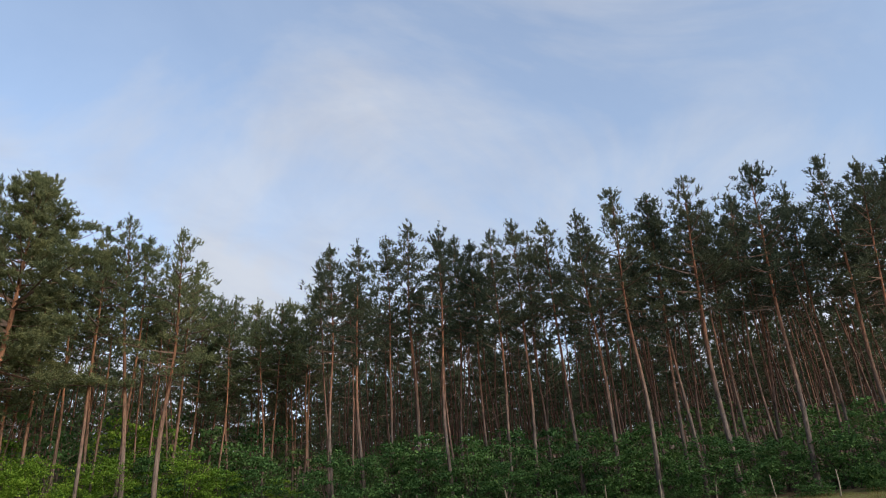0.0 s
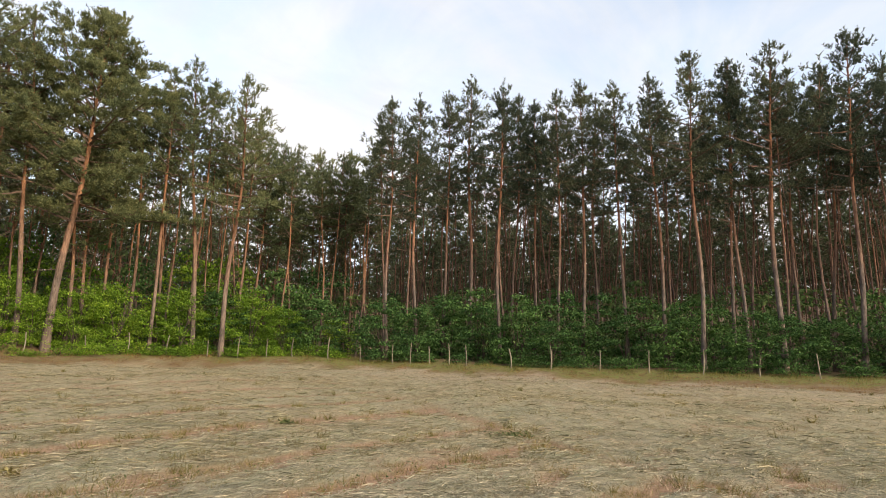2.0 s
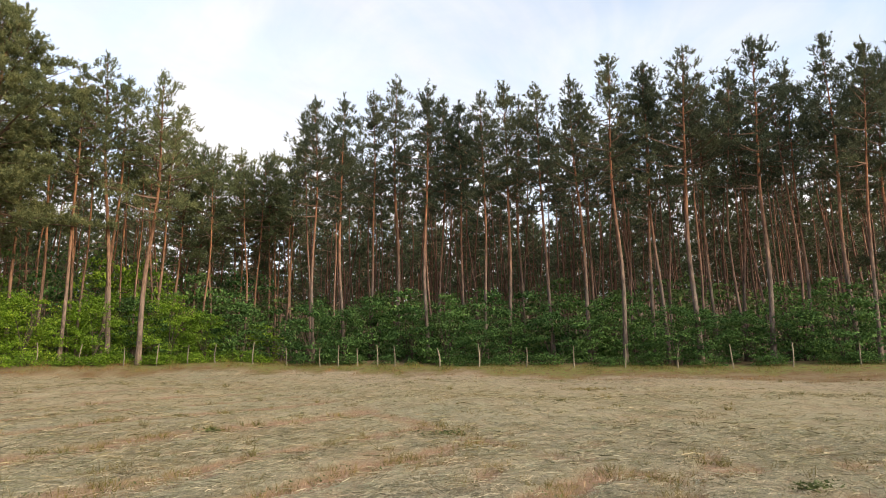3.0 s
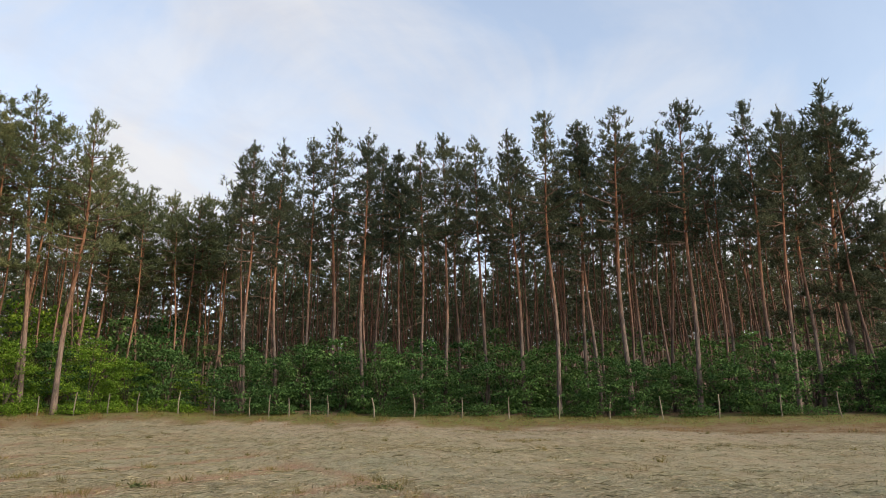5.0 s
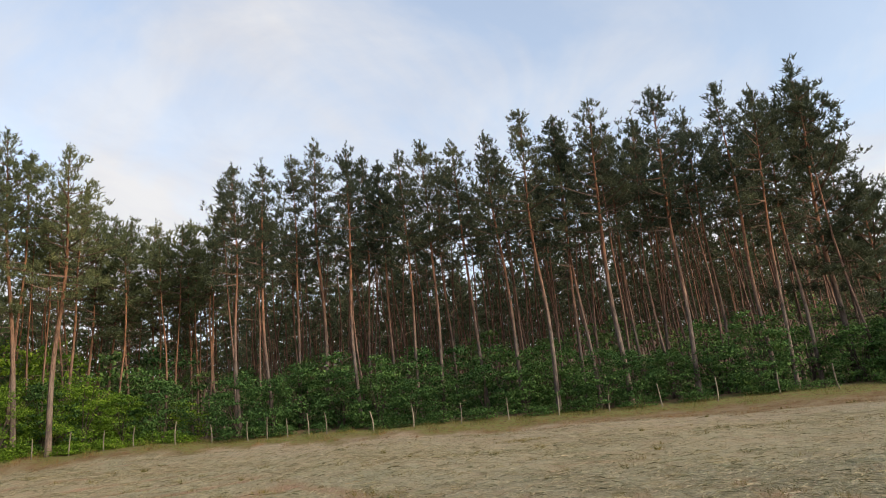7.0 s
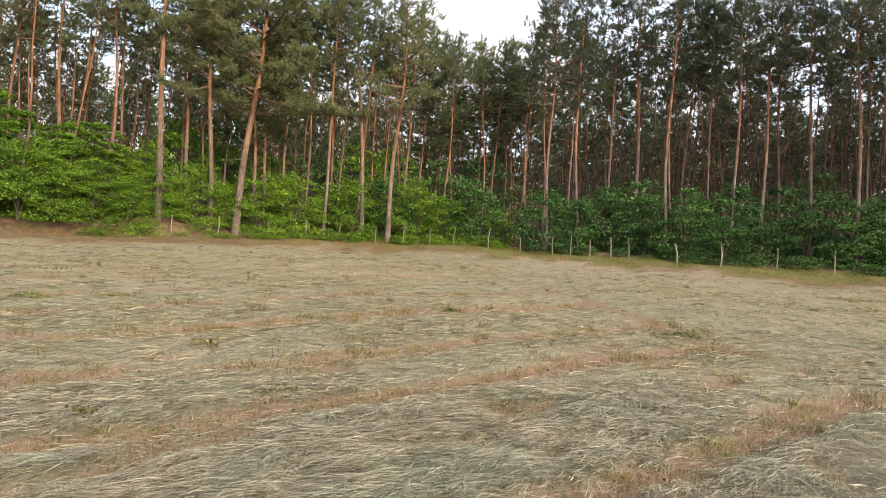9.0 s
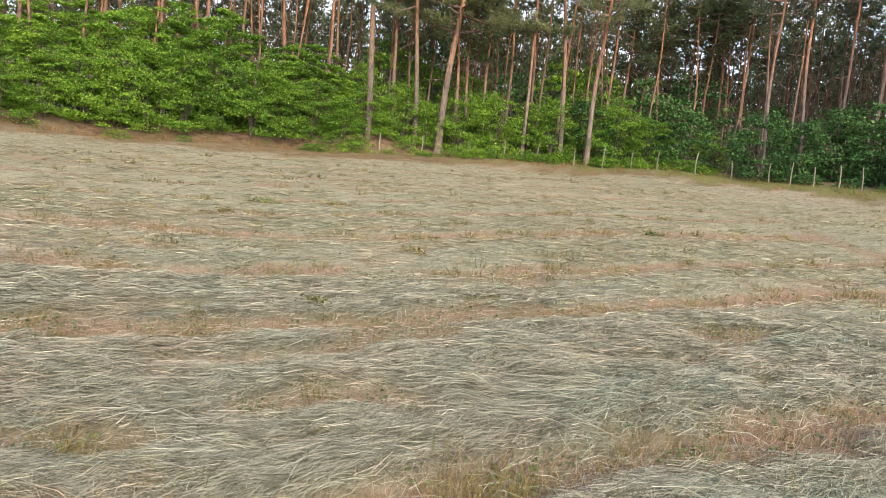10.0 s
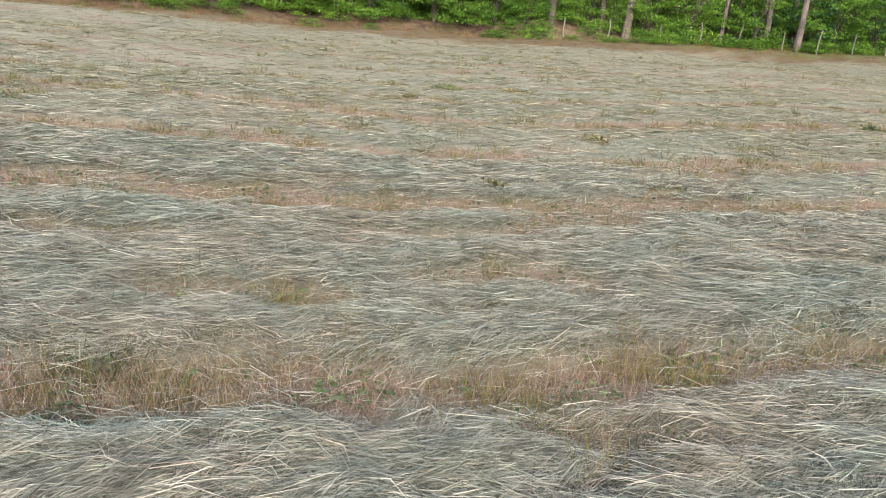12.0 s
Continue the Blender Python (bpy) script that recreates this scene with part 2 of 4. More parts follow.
    rust = k.ramp(k.noise(o, 3.0, 7, 0.75, 0.6), [(0.3, (0.055, 0.034, 0.02)), (0.43, (0.14, 0.08, 0.043)), (0.53, (0.165, 0.112, 0.056)), (0.64, (0.125, 0.122, 0.043))])
    field = k.mix(k.math("MULTIPLY", k.attr("verge"), k.ramp(k.noise(o, 0.7, 6, 0.7, 0.5), [(0.4, (0.6, 0.6, 0.6)), (0.6, (1, 1, 1))])), field, rust)
    grassy = k.ramp(k.noise(o, 3.4, 7, 0.75, 0.6), [(0.36, (0.07, 0.045, 0.026)), (0.44, (0.15, 0.105, 0.05)), (0.52, (0.17, 0.165, 0.06)), (0.64, (0.10, 0.15, 0.04))])
    field = k.mix(k.attr("grassy"), field, grassy)
    litter = k.ramp(k.noise(o, 2.6, 6, 0.7), [(0.3, (0.06, 0.045, 0.03)), (0.6, (0.165, 0.11, 0.07)), (0.8, (0.09, 0.115, 0.045))])
    earth = k.ramp(k.noise(o, 2.2, 7, 0.7, 0.4), [(0.3, (0.06, 0.038, 0.026)), (0.46, (0.135, 0.08, 0.055)), (0.58, (0.22, 0.145, 0.10)), (0.66, (0.13, 0.125, 0.045))])
    k.colour(k.mix(k.attr("earth"), k.mix(k.attr("litter"), field, litter), earth))
    k.bump(k.math("ADD", k.math("MULTIPLY", strands, 0.6), k.math("ADD", k.math("MULTIPLY", cross, 0.5), clump)), 0.8, 0.04)
    return k.m


M_HAY = hay_material("cut_hay", [(0.0, (0.06, 0.058, 0.04)), (0.14, (0.14, 0.14, 0.10)), (0.24, (0.36, 0.345, 0.285)), (0.36, (0.20, 0.235, 0.175)), (0.46, (0.435, 0.418, 0.345)),
                                 (0.56, (0.12, 0.112, 0.08)), (0.66, (0.21, 0.21, 0.15)), (0.74, (0.38, 0.38, 0.315)), (0.84, (0.40, 0.33, 0.265)), (0.94, (0.47, 0.455, 0.375)), (1.0, (0.56, 0.535, 0.44))])
M_HAY_DRY = hay_material("dry_hay", [(0.0, (0.07, 0.068, 0.035)), (0.2, (0.15, 0.155, 0.09)), (0.32, (0.23, 0.235, 0.16)), (0.5, (0.28, 0.25, 0.16)), (0.62, (0.13, 0.125, 0.07)), (0.8, (0.33, 0.295, 0.20)), (1.0, (0.41, 0.365, 0.26))])
M_HAY_MID = hay_material("settled_hay", [(0.0, (0.085, 0.082, 0.052)), (0.2, (0.19, 0.195, 0.135)), (0.4, (0.35, 0.335, 0.265)), (0.55, (0.14, 0.135, 0.09)), (0.7, (0.30, 0.315, 0.245)), (0.85, (0.44, 0.39, 0.30)), (1.0, (0.56, 0.525, 0.42))])
M_STUBBLE, M_POST, M_GROUND = stubble_material(), post_material(), ground_material()

# ---------------------------------------------------------------- the lie of the land
BEARING = np.arange(-180.0, 181.0, 1.0)


def smooth_table(at, values, width=6):
    v = np.interp(BEARING, at, values)
    w = np.hanning(2 * width + 1)
    return np.convolve(np.pad(v, width, mode="wrap"), w / w.sum(), mode="valid")


# distance of the field's edge from the start of the walk, and the slope of the field, by bearing from +y
EDGE = smooth_table((-180, -130, -80, -55, -40, -25, -10, 0, 10, 20, 35, 48, 80, 130, 180),
                    (34, 34, 36, 41, 45, 48, 47, 44, 42, 41, 41.5, 43, 44, 40, 34))
SLOPE = smooth_table((-180, -130, -80, -75, -60, -45, -35, -28, -15, -5, 5, 15, 25, 35, 46, 90, 130, 180),
                     (-.04, .02, 0.0481, 0.05, 0.0579, 0.061, 0.07, 0.076, 0.081, 0.0827, 0.0805, 0.0779, 0.0748, 0.0683, 0.0607, .04, .0, -.04))
BANK = smooth_table((-180, -80, -75, -60, -45, -35, -28, -15, -5, 5, 15, 25, 35, 46, 180), (0.2, 0.12, 0.14, 0.19, 0.31, 0.39, 0.44, 0.49, 0.5, 0.47, 0.43, 0.43, 0.43, 0.46, 0.2))
VERGE = smooth_table((-180, -60, -45, -35, -26, -17, -6, 4, 18, 30, 38, 44, 180), (4.5, 4.5, 5.5, 6.5, 4.8, 4.0, 3.6, 3.8, 4.8, 7.5, 9.0, 10.0, 5.0), 4)
SWATH = radians(35.0)


def bearing_of(x, y):
    return np.degrees(np.arctan2(x, y))


def edge_at(x, y):
    return np.interp(bearing_of(x, y), BEARING, EDGE)


def ripple(x, y, scale, seed):
    """Smooth noise between about -1 and 1 from a few crossed waves."""
    g = np.random.default_rng(seed)
    out = np.zeros_like(np.asarray(x, float))
    for i in range(7):
        d, p, f = g.uniform(0, 2 * np.pi), g.uniform(0, 2 * np.pi), g.uniform(0.6, 1.9) / scale
        out = out + np.sin(2 * np.pi * f * (x * np.cos(d) + y * np.sin(d)) + p + 1.3 * np.sin(0.7 * f * (y - x) + i))
    return out / 3.2


# place across the swaths, half width, how unbroken
STRIPS = ((0.0, 0.20, 0.8), (2.62, 0.3, 1.2), (5.5, 0.36, 1.4), (7.5, 0.3, 1.1), (10.35, 0.46, 1.35), (13.1, 0.34, 1.0), (15.8, 0.3, 0.9), (18.6, 0.25, 0.8), (21.5, 0.3, 0.8), (24.5, 0.25, 0.8), (28.0, 0.3, 0.8))


def stubble_mask(x, y):
    """1 on the bare strips between the swaths of hay, and on the headland strip where the mower turned."""
    p = -x * np.cos(SWATH) + y * np.sin(SWATH)
    along = x * np.sin(SWATH) + y * np.cos(SWATH)
    wob = 0.045 * ripple(x, y, 3.2, 3) + 0.05 * ripple(x, y, 0.9, 4) + 0.04 * ripple(x, y, 0.3, 6)
    turn_row = (x - 3.24 + (y - 8.28) * 0.333) * 0.949
    strip = np.zeros_like(p)
    for centre, half, whole in STRIPS:
        broken = np.clip(whole + 0.7 * ripple(p * 0.8 + centre, along, 2.8, 5), 0, 1)
        strip = np.maximum(strip, broken * np.clip((half + 0.04 - np.abs(p + wob - centre)) / 0.16, 0, 1))
    strip = strip * np.clip((0.35 - turn_row) / 0.5, 0.12, 1)
    turned = np.clip((0.36 - np.abs(turn_row + 1.4 * wob)) / 0.16, 0, 1) * np.clip((y - 7.4) / 0.6, 0, 1) * np.clip((20 - y) / 2, 0, 1)
    strip = np.maximum(strip, turned * np.clip(0.9 + 0.7 * ripple(x, y, 2.2, 7), 0, 1))
    holes = np.clip((ripple(p * 3.2, along, 3.4, 8) - 0.5) / 0.35, 0, 1) * 0.9
    thin = np.clip((ripple(p * 2.4, along, 1.1, 9) - 0.6) / 0.4, 0, 1) * 0.6
    rest = np.clip((17 - np.hypot(x, y)) / 7, 0.25, 1)
    return np.clip(np.maximum(strip, np.maximum(holes, thin) * rest), 0, 1)


def relief(x, y):
    """Heaped hay: a hand high on the swaths, nothing on the strips."""
    r = np.hypot(x, y)
    heap = 0.075 + 0.03 * ripple(x, y, 1.1, 11) + 0.016 * ripple(x, y, 0.42, 12)
    near = np.clip(1 - (r - 4.5) / 11, 0.32, 1)
    return np.maximum(heap, 0.0) * (1 - stubble_mask(x, y)) * near


def land(x, y, fine=True):
    x, y = np.asarray(x, float), np.asarray(y, float)
    r, b = np.hypot(x, y), bearing_of(x, y)
    s, re = np.interp(b, BEARING, SLOPE), np.interp(b, BEARING, EDGE)
    u = np.maximum(r - re, 0)
    z = s * np.minimum(r, re)
    bank = np.clip((r - re + 5) / 5, 0, 1)
    z = z + np.interp(b, BEARING, BANK) * bank ** 1.4 + 0.2 * np.clip(u / 2.5, 0, 1)
    z = z + (0.45 + 0.4 * np.exp(-((b + 34) / 5) ** 2)) * np.clip(u / 1.6, 0, 1) * np.clip((-26 - b) / 9, 0, 1) * np.clip((b + 130) / 20, 0, 1)
    z = z + 0.085 * np.minimum(u, 16) + 0.25 * np.clip(u - 75, 0, 140)
    z = z + 0.10 * ripple(x, y, 17, 21) * np.clip(r / 12, 0, 1)
    if fine:
        z = z + relief(x, y) * (u <= 0)
    return z


# ---------------------------------------------------------------- mesh helpers
def soup(name, verts, faces, material, parent=None, label="", smooth=False):
    """One mesh object from arrays of vertices and of equal-sided faces."""
    verts, faces = np.asarray(verts, np.float32), np.asarray(faces, np.int32)
    me = bpy.data.meshes.new(name)
    me.vertices.add(len(verts))
    me.vertices.foreach_set("co", verts.ravel())
    n, k = faces.shape
    me.loops.add(n * k)
    me.loops.foreach_set("vertex_index", faces.ravel())
    me.polygons.add(n)
    me.polygons.foreach_set("loop_start", np.arange(0, n * k, k, dtype=np.int32))
    me.polygons.foreach_set("use_smooth", np.full(n, smooth))
    me.materials.append(material)
    me.update(calc_edges=True)
    ob = new(name, me)
    if parent is not None:
        ob.parent = parent
    return tagged(ob, label)


def tube(path, radii, sides):
    """A tapered tube of triangles along a path."""
    path, radii = np.asarray(path, float), np.asarray(radii, float)
    n = len(path)
    d = np.gradient(path, axis=0)
    d /= np.linalg.norm(d, axis=1)[:, None] + 1e-9
    ref = np.where(np.abs(d[:, 2:3]) > 0.9, np.array([[1.0, 0, 0]]), np.array([[0, 0, 1.0]]))
    s = np.cross(d, ref)
    s /= np.linalg.norm(s, axis=1)[:, None] + 1e-9
    t = np.cross(d, s)
    a = np.linspace(0, 2 * np.pi, sides, endpoint=False)
    ring = np.cos(a)[None, :, None] * s[:, None] + np.sin(a)[None, :, None] * t[:, None]
    v = (path[:, None] + radii[:, None, None] * ring).reshape(-1, 3)
    i, j = np.meshgrid(np.arange(n - 1), np.arange(sides), indexing="ij")
    p, q = (i * sides + j).ravel(), (i * sides + (j + 1) % sides).ravel()
    f = np.concatenate([np.stack([p, q, q + sides], 1), np.stack([p, q + sides, p + sides], 1)])
    return v, f


def join(pieces):
    vs, fs, k = [], [], 0
    for v, f in pieces:
        vs.append(v)
        fs.append(f + k)
        k += len(v)
    return np.concatenate(vs), np.concatenate(fs)


def unit(v):
    return v / (np.linalg.norm(v, axis=-1, keepdims=True) + 1e-9)


def blades(root, along, length, width, g, flat=False):
    """One narrow triangle for each root, pointing along."""
    side = unit(np.cross(along, g.normal(size=root.shape))) * (width / 2)[:, None]
    v = np.stack([root - side, root + side, root + along * length[:, None]], 1).reshape(-1, 3)
    return v, np.arange(len(v)).reshape(-1, 3)


def leaves(centre, normal, size, g):
    """Folded diamond leaves: two triangles on a mid rib."""
    rib = unit(np.cross(normal, g.normal(size=centre.shape)))
    side = np.cross(normal, rib)
    s = size[:, None]
    droop = -normal * s * 0.18
    v = np.stack([centre - rib * s * 0.5, centre + side * s * 0.34 + droop, centre + rib * s * 0.5 + droop, centre - side * s * 0.34 + droop], 1).reshape(-1, 3)
    k = np.arange(len(centre))[:, None] * 4
    return v, np.concatenate([k + np.array([[0, 1, 2]]), k + np.array([[0, 2, 3]])])


# ---------------------------------------------------------------- ground
def build_ground():
    rings = np.concatenate([np.linspace(0.0, 1.2, 30), np.geomspace(1.35, 14, 110), np.geomspace(14.3, 60, 70), np.geomspace(63, 4000, 34)])
    turn = np.radians(np.linspace(-180, 180, 640, endpoint=False))
    rr, tt = np.meshgrid(rings, turn, indexing="ij")
    x, y = rr * np.sin(tt), rr * np.cos(tt)
    z = land(x, y)
    n, m = rr.shape
    i, j = np.meshgrid(np.arange(n - 1), np.arange(m), indexing="ij")
    a, b = (i * m + j).ravel(), (i * m + (j + 1) % m).ravel()
    faces = np.stack([a, a + m, b + m, b], 1)
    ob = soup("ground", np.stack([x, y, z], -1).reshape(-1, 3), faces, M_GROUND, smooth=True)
    u = (rr - edge_at(x, y)).ravel()
    fx, fy = x.ravel(), y.ravel()
    wob = ripple(fx, fy, 5.0, 31) * 0.7 + ripple(fx, fy, 1.6, 32) * 0.4
    # the second layer masks the painted shade under the near hay
    layers = {"stubble": stubble_mask(fx, fy) * np.clip((60 - rr.ravel()) / 20, 0, 1),
              "gap_shade": np.clip((9.0 - rr.ravel()) / 4, 0, 0.85) * (1 - stubble_mask(fx, fy)), "dry": np.clip((rr.ravel() + 4 * wob - 6) / 14, 0, 1), "verge": np.clip((u + np.interp(bearing_of(fx, fy), BEARING, VERGE) + 1.6 * wob) / 1.8, 0, 1), "grassy": np.clip((u + 1.5 + 1.5 * wob + 1.3 * np.clip((bearing_of(fx, fy) + 14) / 6, 0, 1) - 2.2 * np.clip((-34 - bearing_of(fx, fy)) / 5, 0, 1)) / 0.8, 0, 1), "pale": np.clip((u + 14 + wob * 4) / 9, 0, 1) * (0.1 + 0.3 * np.clip((bearing_of(fx, fy) + 10) / 8, 0, 1)), "litter": np.clip((u - 1.0 + wob * 0.5) / 1.0, 0, 1),
              "earth": np.clip((u + 1.3 + wob) / 0.8, 0, 1) * np.clip((3.2 - u + wob) / 0.8, 0, 1) * np.clip((-22 - bearing_of(fx, fy)) / 6, 0, 1) * np.clip(0.75 + 0.5 * ripple(fx, fy, 2.1, 33), 0, 1)}
    for name, values in layers.items():
        ob.data.attributes.new(name, "FLOAT", "POINT").data.foreach_set("value", values.astype(np.float32))
    return tagged(ob, "mown meadow of pale cut hay rising to the woodland edge", "ground", kind="structure")


build_ground()


# ---------------------------------------------------------------- pines
def trunk_path(g, height, lean, sway, n=14):
    k = np.linspace(0, 1, n)
    p1, p2 = g.uniform(0, 6.28, 2), g.uniform(0, 6.28, 2)
    path = np.zeros((n, 3))
    for ax in (0, 1):
        path[:, ax] = lean[ax] * k ** 1.2 + sway * (np.sin(3.1 * k + p1[ax]) - np.sin(p1[ax]) + 0.45 * (np.sin(8.5 * k + p2[ax]) - np.sin(p2[ax]))) * np.sin(np.pi * np.minimum(k + 0.08, 1))
    path[:, 2] = height * k
    path[0, 2] = -0.4
    return path


def pine_parts(seed, height, lean, crown_base, crown_r, trunk_r, density=1.0, needle=1.0, sides=8, sway=0.28, twigs=16, slim=False, gap=0.48):
    """Scots pine: tapered trunk, whorls of branches that rise towards the top, brushes of needles in clumps."""
    g = np.random.default_rng(seed)
    path = trunk_path(g, height, lean, sway, 8 if slim else 14)
    k = np.linspace(0, 1, len(path))
    radii = trunk_r * (1 - k * 0.94) ** 0.85
    radii[0] *= 1.3

    def stem(h):
        return np.array([np.interp(h, k, path[:, i]) for i in range(3)])

    def limb(arm, thick):
        if slim:
            side = np.cross(arm[-1] - arm[0], g.normal(size=3))
            side = side / (np.linalg.norm(side) + 1e-9) * thick
            return np.stack([arm[0] - side, arm[0] + side, arm[-1]]), np.array([[0, 1, 2]])
        return tube(arm, np.linspace(thick, 0.007, len(arm)), 3)

    wood, tuft, aim = [], [], []
    h, step = crown_base, gap / height
    turn = g.uniform(0, 6.28)
    while h < 0.985:
        tt = (h - crown_base) / (1 - crown_base)
        reach = crown_r * max(0.17, np.sin(np.pi * (0.22 + 0.76 * tt)) ** 0.75 * (1.08 - 0.48 * tt))
        reach = min(reach, crown_r * (1.25 * (1 - tt) + 0.04))
        for b in range(int(g.integers(3, 6))):
            turn += 2.4 + g.normal() * 0.35
            length = reach * (g.uniform(0.45, 1.2) if slim else g.uniform(0.35, 1.25))
            if g.random() < 0.1 + (0.2 if slim else 0.15 if crown_r > 4.5 else 0.38) * (1 - tt) ** 2:
                continue
            up = radians(-6 + 52 * tt + g.normal() * 11)
            out = np.array([np.cos(turn), np.sin(turn), 0])
            s = np.linspace(0, 1, 5)[:, None]
            base = stem(h)
            wig = np.cross(out, (0, 0, 1)) * g.normal() * 0.16 * length
            arm = base + out * length * s * np.cos(up) + np.array([0, 0, 1]) * (length * s * np.sin(up) + 0.2 * length * s * s) + wig * s * s
            wood.append(limb(arm, 0.026 + 0.010 * length))
            # clumps on side shoots, then brushes in each clump
            nc = (1 if tt > 0.8 else 2) + int(length * (1.2 + 0.35 * max(0.0, crown_r - 3.0)))
            q = np.append(g.uniform(0.3 if slim else 0.42, 0.95, nc - 1), 1.0)
            at = np.stack([np.interp(q, s[:, 0], arm[:, i]) for i in range(3)], 1)
            shoot = g.normal(size=(nc, 3)) * (0.12 + min(0.27 * length, 0.8) * (1.15 - q))[:, None] * np.array([1, 1, 0.35])
            at = at + shoot + np.array([0, 0, 0.08])
            m = max(2, int(g.uniform(4, 7) * density * min(1.0, 1.75 - tt)))
            at = np.repeat(at, m, 0)
            fan = g.normal(size=at.shape)
            tuft.append(at + fan * np.array([0.1, 0.1, 0.05]) * (1.0 if not slim else 1.35))
            aim.append(unit(out * (0.5 - 0.3 * tt) + np.array([0, 0, 0.55 + 0.95 * tt]) + fan * np.array([0.6, 0.6, 0.4]) * (1.1 - 0.5 * tt)))
        h += step * g.uniform(0.75, 1.3) * (1.25 - 0.5 * tt)
    # leader and its candles
    m = int(7 * density) + 5
    low = g.uniform(-0.25, 1.5, m)
    d = unit(np.array([0, 0, 1.0]) + g.normal(size=(m, 3)) * np.array([1, 1, 0.2]) * (0.1 + 0.3 * np.abs(low))[:, None])
    tuft.append(stem(1.0) - np.array([0, 0, 1.0]) * low[:, None] + d * 0.1)
    aim.append(d)
    # bare snags under the crown
    for i in range(twigs):
        hh = 0.2 + (crown_base - 0.12) * math.sqrt(g.random())
        t2 = g.uniform(0, 6.28)
        out = np.array([np.cos(t2), np.sin(t2), g.uniform(-0.45, 0.25)])
        ln = g.uniform(0.4, 1.9)
        s = np.linspace(0, 1, 4)[:, None]
        snag = stem(hh) + out * ln * s + np.array([0, 0, -0.28]) * ln * s * s + g.normal(size=3) * 0.1 * s ** 2
        wood.append(limb(snag, 0.017))
        # dry side twigs, forking off and hanging
        for j in range(3):
            fork = snag[1] + (snag[3] - snag[1]) * g.uniform(0, 0.9)
            tip = fork + (out * 0.6 + g.normal(size=3) * 0.7 + np.array([0, 0, -0.35])) * ln * g.uniform(0.2, 0.4)
            across = unit(np.cross(tip - fork, g.normal(size=3))[None])[0] * 0.011
            wood.append((np.stack([fork - across, fork + across, tip]), np.array([[0, 1, 2]])))
    p, d = np.concatenate(tuft), np.concatenate(aim)
    per = (4 if density < 0.4 else 6) if slim else 11
    size = g.uniform(0.18, 0.44, len(p))
    p, d, shoot = np.repeat(p, per, 0), np.repeat(d, per, 0), np.repeat(size, per)
    n = len(p)
    # each shoot is a bottle brush: needles all round its axis, swept forward
    root = p + d * (g.uniform(-0.1, 1.0, n) * shoot)[:, None]
    ring = unit(np.cross(d, g.normal(size=(n, 3))))
    way = unit(d * g.uniform(0.35, 0.9, n)[:, None] + ring * 0.6)
    wide, long = ((0.036, 0.058), (0.14, 0.24)) if slim else ((0.042, 0.066), (0.12, 0.19))
    crown = blades(root, way, g.uniform(*long, n) * needle, g.uniform(*wide, n) * needle, g)
    wood.sort(key=lambda w: -float(np.ptp(w[0], axis=0).sum()))
    return tube(path, radii, sides), wood, crown


def pine_tree(parts, bark, needles, limbs=0):
    trunk, wood, crown = parts
    tree = new("pine_tree")
    soup("trunk", *trunk, bark, tree, smooth=True)
    for v, f in wood[:limbs]:
        soup("branch", v, f, M_TWIG, tree)
    tagged(soup("branchwork", *join(wood[limbs:]), M_TWIG, tree), kind="stuff")
    soup("crown", *crown, needles, tree)
    return tree


# pines that stand free at the wood's edge, as rows of bearing, metres behind the field's edge, height, sideways lean,
# start of the crown, its radius and the trunk's radius
WEST_HILL = [
    (-35.1, 1.6, 25.2, -1.5, 0.55, 2.6, 0.30), (-38.6, 6.0, 20.5, -0.9, 0.58, 1.9, 0.19), (-37.9, 8.5, 20.0, -0.8, 0.6, 1.8, 0.17),
    (-41.9, 8.0, 21.0, -0.6, 0.6, 2.0, 0.19), (-45.2, 9.0, 20.5, -0.3, 0.6, 2.0, 0.18), (-47.9, 7.5, 20.0, -0.4, 0.6, 2.0, 0.21),
    (-48.8, 8.5, 20.0, -0.3, 0.62, 1.8, 0.17), (-49.9, 9.0, 19.5, -0.2, 0.6, 1.9, 0.18), (-51.0, 8.0, 20.0, -0.2, 0.6, 2.0, 0.22),
    (-55.0, 9.0, 20.0, 0.2, 0.6, 2.2, 0.20), (-60.0, 8.5, 20.0, -0.2, 0.6, 2.2, 0.20),
]
WEST_EDGE = [
    (-31.3, 2.0, 21.8, -1.7, 0.42, 3.0, 0.24), (-29.4, 1.2, 23.0, 1.2, 0.34, 4.6, 0.34), (-28.2, 4.0, 16.5, -0.4, 0.45, 1.9, 0.20),
    (-27.4, 4.6, 15.0, -0.3, 0.42, 1.8, 0.19), (-25.9, 4.5, 19.0, -0.6, 0.6, 1.7, 0.18), (-24.2, 5.0, 19.6, -0.7, 0.6, 1.7, 0.17),
    (-22.6, 1.6, 19.8, -0.3, 0.58, 1.7, 0.17), (-22.2, 6.0, 20.2, -0.5, 0.6, 1.7, 0.16), (-20.0, 3.5, 20.2, 0.2, 0.6, 1.8, 0.17),
    (-19.5, 1.8, 21.2, -1.7, 0.56, 1.9, 0.22), (-17.4, 0.8, 20.2, 0.2, 0.46, 2.2, 0.24), (-12.2, 8.0, 17.0, -0.4, 0.5, 2.0, 0.15),
    (-9.1, 7.0, 16.0, 0.3, 0.55, 1.9, 0.12),
]
